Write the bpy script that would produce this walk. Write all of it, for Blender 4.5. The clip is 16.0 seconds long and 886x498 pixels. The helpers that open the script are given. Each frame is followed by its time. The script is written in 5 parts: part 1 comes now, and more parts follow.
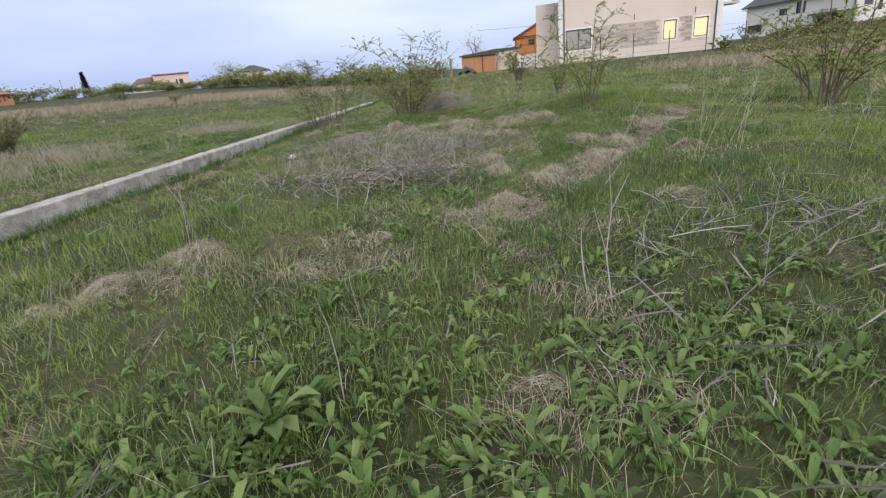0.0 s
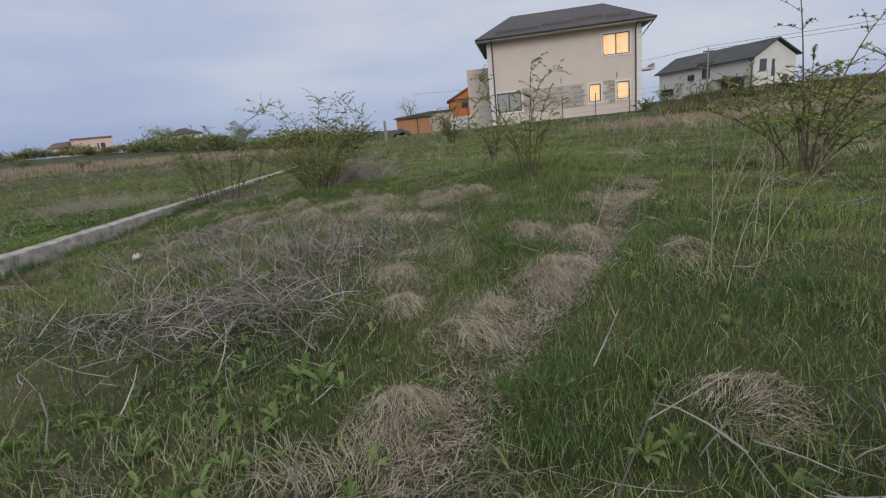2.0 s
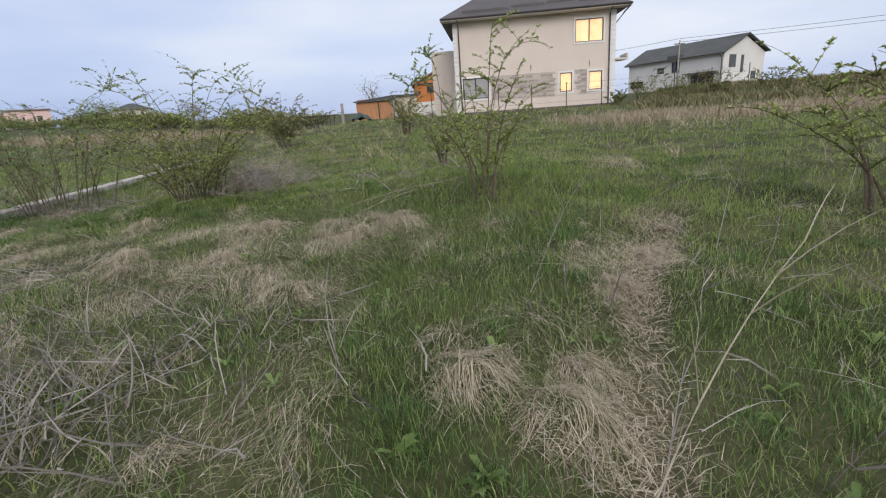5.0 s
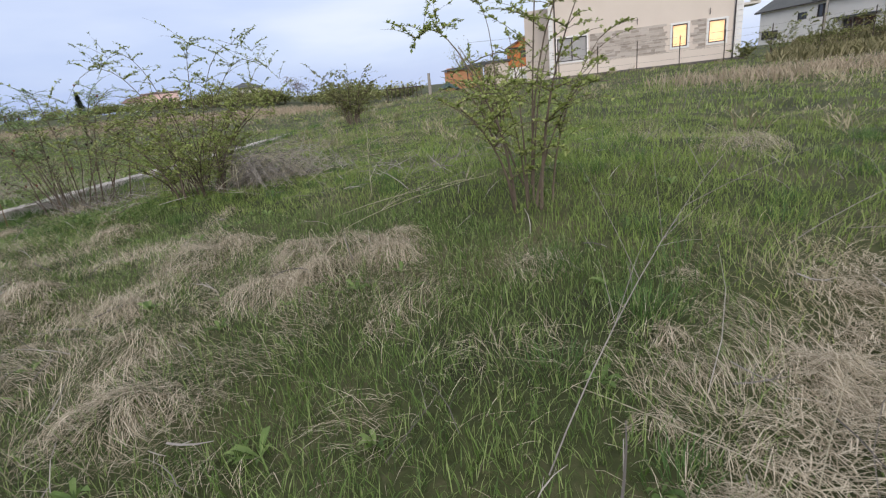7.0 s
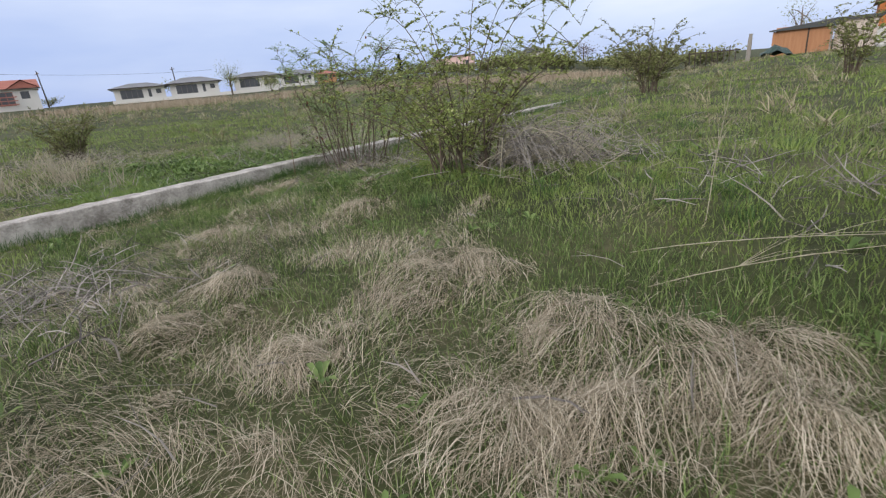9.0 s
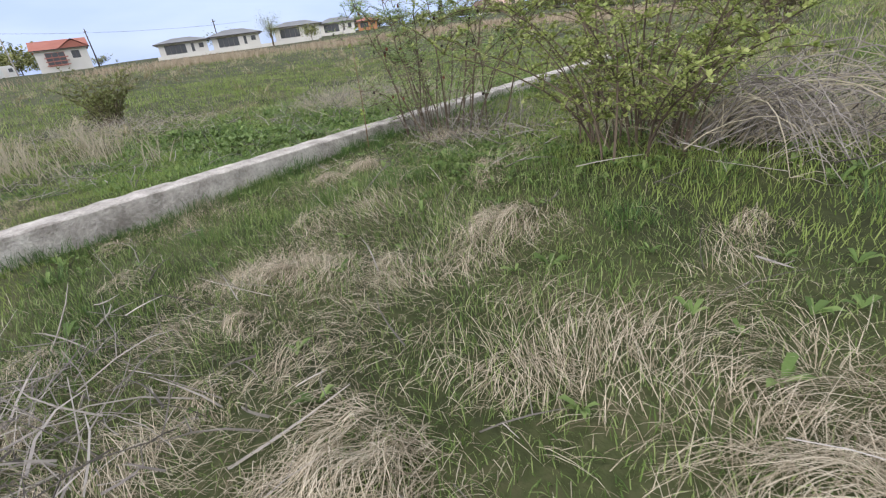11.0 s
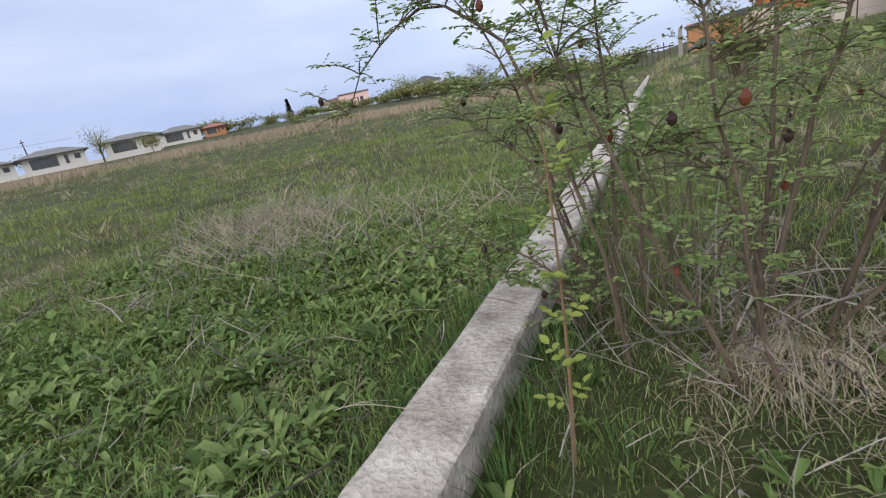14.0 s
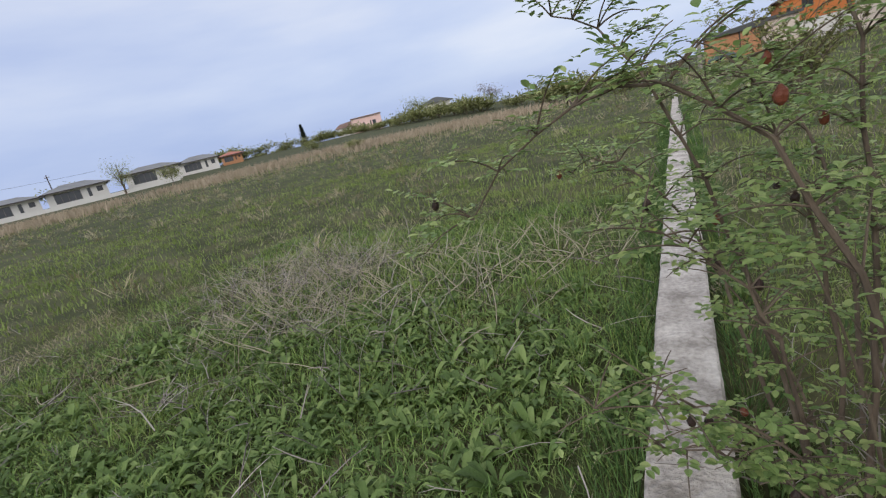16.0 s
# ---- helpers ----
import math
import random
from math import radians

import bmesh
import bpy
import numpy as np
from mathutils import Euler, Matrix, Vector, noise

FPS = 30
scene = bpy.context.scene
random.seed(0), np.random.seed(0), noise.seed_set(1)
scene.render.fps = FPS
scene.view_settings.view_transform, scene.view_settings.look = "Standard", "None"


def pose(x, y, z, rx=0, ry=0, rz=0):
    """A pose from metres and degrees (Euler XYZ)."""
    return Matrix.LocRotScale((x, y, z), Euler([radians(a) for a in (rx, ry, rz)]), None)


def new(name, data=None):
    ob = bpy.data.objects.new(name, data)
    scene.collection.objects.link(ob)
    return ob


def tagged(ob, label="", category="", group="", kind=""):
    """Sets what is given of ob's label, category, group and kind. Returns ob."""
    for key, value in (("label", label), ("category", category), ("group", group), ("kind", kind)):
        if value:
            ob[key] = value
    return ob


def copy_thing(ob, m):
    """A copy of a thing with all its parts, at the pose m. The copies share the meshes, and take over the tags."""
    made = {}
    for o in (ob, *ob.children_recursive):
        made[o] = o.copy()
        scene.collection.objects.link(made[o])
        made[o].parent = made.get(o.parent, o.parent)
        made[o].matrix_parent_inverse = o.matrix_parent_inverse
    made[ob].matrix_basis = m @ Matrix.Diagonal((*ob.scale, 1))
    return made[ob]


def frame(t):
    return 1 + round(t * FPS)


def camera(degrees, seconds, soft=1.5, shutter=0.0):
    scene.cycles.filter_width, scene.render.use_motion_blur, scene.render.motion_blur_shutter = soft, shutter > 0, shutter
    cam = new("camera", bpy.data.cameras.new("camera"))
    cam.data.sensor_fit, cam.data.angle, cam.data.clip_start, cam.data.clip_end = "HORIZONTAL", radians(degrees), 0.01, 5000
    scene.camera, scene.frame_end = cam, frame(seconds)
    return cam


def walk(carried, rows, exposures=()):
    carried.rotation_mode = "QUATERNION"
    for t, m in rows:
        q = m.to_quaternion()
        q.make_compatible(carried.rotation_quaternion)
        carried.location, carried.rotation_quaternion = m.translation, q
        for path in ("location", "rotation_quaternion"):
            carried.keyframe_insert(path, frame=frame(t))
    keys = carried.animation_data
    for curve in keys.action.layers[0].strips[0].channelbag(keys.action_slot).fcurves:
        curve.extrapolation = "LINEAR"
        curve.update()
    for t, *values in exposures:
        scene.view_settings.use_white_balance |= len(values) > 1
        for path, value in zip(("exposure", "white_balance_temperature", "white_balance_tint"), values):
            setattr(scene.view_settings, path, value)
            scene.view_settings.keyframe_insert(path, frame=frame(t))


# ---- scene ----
import functools

cam = camera(85.83, 16.0, soft=1.2, shutter=0.08)
PATH = [  # seconds, x, y, z, tilt, lean, turn
    (0.0, 5.969, 0.000, 1.094, 69.53, 5.54, 4.88),
    (0.5, 5.934, 0.651, 1.050, 70.06, 6.03, 2.88),
    (1.0, 6.011, 1.211, 1.097, 71.37, 5.49, 2.02),
    (1.5, 6.138, 1.834, 1.183, 73.16, 5.14, -0.62),
    (2.0, 6.330, 2.476, 1.142, 75.49, 5.99, -2.20),
    (2.5, 6.506, 3.084, 1.147, 77.26, 4.79, -2.56),
    (3.0, 6.574, 3.656, 1.233, 77.30, 3.86, -3.48),
    (3.5, 6.643, 4.191, 1.201, 77.40, 3.88, -2.83),
    (4.0, 6.755, 4.539, 1.227, 76.97, 4.58, -2.56),
    (4.5, 6.898, 5.012, 1.214, 75.06, 4.08, -5.87),
    (7.0, 7.930, 7.519, 1.099, 71.00, 6.45, 5.26),
    (7.5, 7.816, 7.939, 1.064, 70.80, 6.53, 14.58),
    (8.0, 7.667, 8.330, 1.017, 71.01, 6.00, 21.85),
    (8.5, 7.450, 8.773, 1.038, 70.29, 6.06, 30.52),
    (9.0, 7.059, 9.217, 1.028, 70.55, 5.16, 36.79),
    (9.5, 6.620, 9.583, 1.010, 70.97, 4.61, 43.35),
    (12.0, 3.781, 10.719, 1.022, 62.52, 9.29, 35.23),
    (12.5, 2.936, 11.201, 0.915, 64.66, 10.08, 29.09),
    (13.0, 2.221, 11.624, 0.985, 68.88, 10.03, 28.25),
    (13.5, 1.523, 12.017, 1.038, 70.18, 9.85, 26.19),
    (14.0, 0.939, 12.516, 1.043, 72.35, 11.53, 23.88),
    (14.5, 0.568, 12.791, 1.231, 73.73, 13.13, 19.50),
    (15.0, 0.389, 12.946, 1.439, 73.76, 13.83, 16.56),
    (15.5, 0.255, 12.985, 1.432, 74.87, 13.49, 18.75),
    (16.0, 0.243, 13.015, 1.399, 74.78, 13.62, 25.10),
]
walk(cam, [(t, pose(x, y, z, a, b, c)) for t, x, y, z, a, b, c in PATH],
     exposures=[(0, 0.3), (1.5, -0.06), (2.5, -0.5), (3.5, -0.42), (4.5, -0.05), (7, 0.25), (8.5, 0.25), (9.5, 0.34), (12, 0.75), (12.6, 0.72), (13, 0.52), (14, 0.25), (14.5, 0.14), (16, 0.08)])

# ---- light ----
SUN_ELEV, SUN_TURN = radians(25), radians(180)
world = bpy.data.worlds.new("overcast_evening")
scene.world = world
world.use_nodes = True
wn, wl = world.node_tree.nodes, world.node_tree.links
wn.clear()


def wnode(kind, **values):
    n = wn.new(kind)
    for k, v in values.items():
        n.inputs[k].default_value = v
    return n


w_out = wn.new("ShaderNodeOutputWorld")
w_sky = wn.new("ShaderNodeTexSky")
w_sky.sky_type, w_sky.sun_disc, w_sky.sun_elevation, w_sky.sun_rotation = "NISHITA", False, SUN_ELEV, SUN_TURN
w_clear = wnode("ShaderNodeBackground", Strength=0.1)
w_cloud = wnode("ShaderNodeBackground", Strength=1.0)
w_coord, w_map = wn.new("ShaderNodeTexCoord"), wnode("ShaderNodeMapping", Scale=(1.2, 1.2, 5.0))
w_noise = wnode("ShaderNodeTexNoise", Scale=1.6, Detail=5.0, Roughness=0.5)
w_sep, w_add = wn.new("ShaderNodeSeparateXYZ"), wn.new("ShaderNodeMath")
w_add.operation = "MULTIPLY_ADD"
w_add.inputs[1].default_value = 0.55
w_ramp = wn.new("ShaderNodeValToRGB")
stops = w_ramp.color_ramp.elements
stops[0].position, stops[0].color = 0.22, (0.40, 0.50, 0.80, 1)
stops[1].position, stops[1].color = 0.62, (0.86, 0.88, 0.95, 1)
mid = stops.new(0.40)
mid.color = (0.58, 0.66, 0.88, 1)
w_mix = wnode("ShaderNodeMixShader", Fac=0.88)
wl.new(w_coord.outputs["Generated"], w_map.inputs["Vector"])
wl.new(w_map.outputs[0], w_noise.inputs["Vector"])
wl.new(w_coord.outputs["Generated"], w_sep.inputs[0])
wl.new(w_noise.outputs[0], w_add.inputs[0])
w_side = wn.new("ShaderNodeMath")
w_side.operation = "MULTIPLY_ADD"
w_side.inputs[1].default_value = 0.16
wl.new(w_sep.outputs["X"], w_side.inputs[0])
w_lift = wn.new("ShaderNodeMath")
w_lift.operation = "ADD"
w_lift.inputs[1].default_value = 0.035
wl.new(w_sep.outputs["Z"], w_lift.inputs[0])
wl.new(w_lift.outputs[0], w_side.inputs[2])
wl.new(w_side.outputs[0], w_add.inputs[2])
wl.new(w_add.outputs[0], w_ramp.inputs[0])
wl.new(w_ramp.outputs[0], w_cloud.inputs["Color"])
wl.new(w_sky.outputs[0], w_clear.inputs["Color"])
wl.new(w_clear.outputs[0], w_mix.inputs[1])
wl.new(w_cloud.outputs[0], w_mix.inputs[2])
wl.new(w_mix.outputs[0], w_out.inputs[0])
sun = new("sun", bpy.data.lights.new("sun", "SUN"))
sun.data.energy, sun.data.angle, sun.data.color = 1.4, radians(30), (1.0, 0.95, 0.9)
sun.rotation_euler = (radians(90) - SUN_ELEV, 0, 0)


# ---- materials ----
def material(name, colours, rough=0.85, scale=4.0, bump=0.0, bump_scale=30.0, island=0.0, through_light=0.0,
             metal=0.0, stretch=(1, 1, 1), spread=(0.3, 0.7), glow=0.0, spec=0.3):
    """Two or three colours mixed by noise at two scales, and by a random value for each loose piece."""
    m = bpy.data.materials.new(name)
    m.use_nodes = True
    nodes, links = m.node_tree.nodes, m.node_tree.links
    bsdf = nodes["Principled BSDF"]
    coord, mapping = nodes.new("ShaderNodeTexCoord"), nodes.new("ShaderNodeMapping")
    mapping.inputs["Scale"].default_value = stretch
    links.new(coord.outputs["Object"], mapping.inputs["Vector"])
    big, fine = nodes.new("ShaderNodeTexNoise"), nodes.new("ShaderNodeTexNoise")
    big.inputs["Scale"].default_value, big.inputs["Detail"].default_value = scale, 4
    fine.inputs["Scale"].default_value, fine.inputs["Detail"].default_value = bump_scale, 6
    links.new(mapping.outputs[0], big.inputs["Vector"])
    links.new(mapping.outputs[0], fine.inputs["Vector"])
    mixed = nodes.new("ShaderNodeMix")
    mixed.data_type = "FLOAT"
    mixed.inputs[0].default_value = 0.35
    links.new(big.outputs[0], mixed.inputs[2])
    links.new(fine.outputs[0], mixed.inputs[3])
    value = mixed.outputs[0]
    if island:
        geo, blend = nodes.new("ShaderNodeNewGeometry"), nodes.new("ShaderNodeMix")
        blend.data_type = "FLOAT"
        blend.inputs[0].default_value = island
        links.new(value, blend.inputs[2])
        links.new(geo.outputs["Random Per Island"], blend.inputs[3])
        value = blend.outputs[0]
    ramp = nodes.new("ShaderNodeValToRGB")
    el = ramp.color_ramp.elements
    el[0].position, el[0].color = spread[0], (*colours[0], 1)
    el[1].position, el[1].color = spread[1], (*colours[-1], 1)
    for k, c in enumerate(colours[1:-1]):
        e = el.new(spread[0] + (spread[1] - spread[0]) * (k + 1) / (len(colours) - 1))
        e.color = (*c, 1)
    links.new(value, ramp.inputs[0])
    links.new(ramp.outputs[0], bsdf.inputs["Base Color"])
    bsdf.inputs["Roughness"].default_value = rough
    bsdf.inputs["Metallic"].default_value = metal
    bsdf.inputs["Specular IOR Level"].default_value = spec
    if glow:
        links.new(ramp.outputs[0], bsdf.inputs["Emission Color"])
        bsdf.inputs["Emission Strength"].default_value = glow
    if bump:
        b = nodes.new("ShaderNodeBump")
        b.inputs["Strength"].default_value, b.inputs["Distance"].default_value = bump, 0.02
        links.new(fine.outputs[0], b.inputs["Height"])
        links.new(b.outputs[0], bsdf.inputs["Normal"])
    if through_light:
        t, mix = nodes.new("ShaderNodeBsdfTranslucent"), nodes.new("ShaderNodeMixShader")
        mix.inputs[0].default_value = through_light
        links.new(ramp.outputs[0], t.inputs[0])
        links.new(bsdf.outputs[0], mix.inputs[1])
        links.new(t.outputs[0], mix.inputs[2])
        links.new(mix.outputs[0], nodes["Material Output"].inputs[0])
    return m


SOIL = material("thatch_and_soil", [(0.024, 0.028, 0.012), (0.056, 0.066, 0.024), (0.13, 0.115, 0.065)], 0.95, 0.9, 0.8, 22)
GREEN = material("green_grass", [(0.055, 0.10, 0.022), (0.135, 0.21, 0.05), (0.30, 0.36, 0.14)], 0.55, 0.35, island=0.6, through_light=0.12, spread=(0.22, 0.78))
MEADOW = material("meadow_grass", [(0.125, 0.19, 0.045), (0.22, 0.30, 0.075), (0.35, 0.41, 0.145)], 0.6, 0.3, island=0.35, through_light=0.25, spread=(0.25, 0.75))
MEADOWSTRAW = material("meadow_straw", [(0.22, 0.19, 0.11), (0.36, 0.32, 0.20), (0.48, 0.42, 0.30)], 0.8, 0.3, island=0.4, through_light=0.15, spread=(0.25, 0.75))
FRESH = material("fresh_grass", [(0.06, 0.12, 0.028), (0.145, 0.245, 0.055), (0.28, 0.39, 0.115)], 0.5, 0.6, island=0.55, through_light=0.12, spread=(0.22, 0.78))
BLUEROOF = material("blue_grey_roof", [(0.16, 0.165, 0.18), (0.24, 0.245, 0.26)], 0.7, 0.5, 0.2, 12)
LUSH = material("lush_grass", [(0.04, 0.09, 0.022), (0.11, 0.205, 0.055)], 0.55, 0.8, island=0.6, through_light=0.12, spread=(0.2, 0.8))
STRAW = material("straw", [(0.19, 0.155, 0.105), (0.43, 0.365, 0.265), (0.69, 0.61, 0.485)], 0.75, 0.6, island=0.65, through_light=0.15, spread=(0.2, 0.8))
BROAD = material("weed_leaf", [(0.08, 0.135, 0.037), (0.155, 0.24, 0.068), (0.27, 0.36, 0.125)], 0.5, 1.2, 0.3, 60, island=0.6, through_light=0.3, spread=(0.2, 0.8))
STALK = material("dead_stalk", [(0.09, 0.08, 0.074), (0.23, 0.205, 0.188), (0.48, 0.44, 0.405)], 0.8, 2.0, island=0.65, spread=(0.2, 0.8))
TAN = material("dry_reed", [(0.32, 0.255, 0.18), (0.48, 0.40, 0.30)], 0.8, 0.3, island=0.6, through_light=0.15, spread=(0.2, 0.8))
PALE = material("pale_stalk", [(0.32, 0.28, 0.20), (0.50, 0.45, 0.35)], 0.75, 5.0, 0.2, 60)
BARK = material("shrub_bark", [(0.06, 0.045, 0.035), (0.13, 0.10, 0.075), (0.20, 0.16, 0.12)], 0.85, 8.0, 0.5, 60, stretch=(1, 1, 0.3))
SHOOT = material("young_shoot", [(0.15, 0.095, 0.06), (0.26, 0.17, 0.10)], 0.6, 10.0)
LEAF = material("shrub_leaf", [(0.18, 0.235, 0.06), (0.31, 0.365, 0.11), (0.45, 0.48, 0.19)], 0.5, 2.0, island=0.7, through_light=0.3, spread=(0.15, 0.85))
ROSE = material("rose_leaf", [(0.12, 0.20, 0.06), (0.235, 0.335, 0.115), (0.38, 0.46, 0.18)], 0.45, 6.0, 0.25, 90, island=0.7, through_light=0.3, spread=(0.15, 0.85))
YOUNG = material("young_leaf", [(0.30, 0.40, 0.08), (0.42, 0.48, 0.13)], 0.45, 12.0, 0.25, 90, through_light=0.35)
HIP = material("withered_hip", [(0.015, 0.012, 0.012), (0.05, 0.025, 0.02)], 0.5, 30.0, 0.4, 80)
HIP_RED = material("dried_red_hip", [(0.09, 0.025, 0.015), (0.20, 0.06, 0.03)], 0.5, 30.0, 0.4, 80)
FARLEAF = material("hedge_leaf", [(0.12, 0.145, 0.05), (0.23, 0.25, 0.09), (0.36, 0.36, 0.16)], 0.7, 0.4, island=0.6, through_light=0.2, spread=(0.2, 0.8))
RANK = material("rank_weed", [(0.11, 0.105, 0.05), (0.19, 0.175, 0.085), (0.30, 0.265, 0.15)], 0.8, 0.3, island=0.6, through_light=0.15, spread=(0.2, 0.8))
DARKLEAF = material("conifer", [(0.012, 0.022, 0.014), (0.03, 0.045, 0.025)], 0.8, 0.5, island=0.5)
PALELEAF = material("early_leaf", [(0.20, 0.24, 0.08), (0.36, 0.38, 0.16)], 0.7, 0.4, island=0.6, through_light=0.25, spread=(0.2, 0.8))
BAREBARK = material("bare_twigs", [(0.16, 0.12, 0.11), (0.28, 0.23, 0.20)], 0.9, 1.0, island=0.5)
CONCRETE = material("weathered_concrete", [(0.26, 0.235, 0.21), (0.47, 0.43, 0.40), (0.68, 0.64, 0.60)], 0.9, 5.0, 1.0, 38, spread=(0.34, 0.66))
BEIGE = material("beige_render", [(0.66, 0.575, 0.505), (0.73, 0.64, 0.565)], 0.9, 0.5, 0.15, 40)
WHITE = material("white_trim", [(0.74, 0.72, 0.70), (0.82, 0.80, 0.78)], 0.7, 2.0, 0.1, 40)
WHITEWALL = material("white_render", [(0.66, 0.64, 0.61), (0.76, 0.74, 0.71)], 0.9, 0.6, 0.15, 40)
STONECLAD = material("stone_cladding", [(0.34, 0.29, 0.25), (0.48, 0.42, 0.37), (0.58, 0.52, 0.47)], 0.9, 1.0, 0.6, 25, island=0.7, spread=(0.15, 0.85))
ROOFTILE = material("dark_metal_roof", [(0.045, 0.038, 0.042), (0.075, 0.065, 0.068)], 0.5, 0.8, 0.3, 20, spec=0.4)
GREYROOF = material("grey_roof", [(0.06, 0.065, 0.065), (0.11, 0.115, 0.115)], 0.7, 0.6, 0.3, 15)
REDROOF = material("red_roof", [(0.34, 0.12, 0.09), (0.45, 0.18, 0.14)], 0.7, 0.6, 0.3, 15)
BROWNROOF = material("brown_roof", [(0.16, 0.10, 0.09), (0.24, 0.16, 0.14)], 0.8, 0.6, 0.3, 15)
ORANGE = material("orange_render", [(0.50, 0.17, 0.055), (0.60, 0.22, 0.08)], 0.9, 0.5, 0.15, 40)
ORANGEWOOD = material("orange_boards", [(0.42, 0.20, 0.10), (0.54, 0.28, 0.15)], 0.8, 1.5, 0.3, 20, stretch=(4, 4, 0.4))
PINK = material("pink_render", [(0.72, 0.50, 0.46), (0.80, 0.58, 0.54)], 0.9, 0.4, 0.1, 30)
SOFFIT = material("soffit_boards", [(0.60, 0.56, 0.52), (0.70, 0.66, 0.61)], 0.7, 2.0)
GUTTER = material("dark_gutter", [(0.03, 0.025, 0.025), (0.06, 0.05, 0.05)], 0.4, 3.0, spec=0.5)
PLINTH = material("dark_plinth", [(0.10, 0.09, 0.085), (0.17, 0.15, 0.14)], 0.95, 1.5, 0.5, 30)
GLASS = material("dark_glass", [(0.03, 0.035, 0.04), (0.06, 0.065, 0.07)], 0.08, 0.6, spec=0.8)
CURTAIN = material("grey_blind", [(0.32, 0.31, 0.30), (0.42, 0.41, 0.40)], 0.5, 0.6, spec=0.6)
LIT = material("lamp_lit_window", [(0.95, 0.50, 0.22), (1.0, 0.74, 0.44)], 0.2, 1.5, glow=0.62)
IRON = material("fence_iron", [(0.05, 0.045, 0.04), (0.12, 0.09, 0.07)], 0.7, 6.0, 0.3, 60, metal=0.3)
WOODPOST = material("grey_post", [(0.28, 0.25, 0.22), (0.42, 0.39, 0.35)], 0.9, 3.0, 0.5, 40, stretch=(1, 1, 0.2))
TARP = material("dark_green_tarp", [(0.025, 0.05, 0.045), (0.06, 0.10, 0.09)], 0.5, 2.0, 0.3, 10)
CARAVAN = material("caravan_shell", [(0.72, 0.73, 0.74), (0.80, 0.80, 0.80)], 0.35, 1.0, spec=0.5)
RUBBER = material("tyre", [(0.02, 0.02, 0.02), (0.04, 0.04, 0.04)], 0.8, 5.0)
RUBBLE = material("pale_rubble", [(0.50, 0.48, 0.45), (0.72, 0.70, 0.67)], 0.9, 3.0, 0.5, 20)


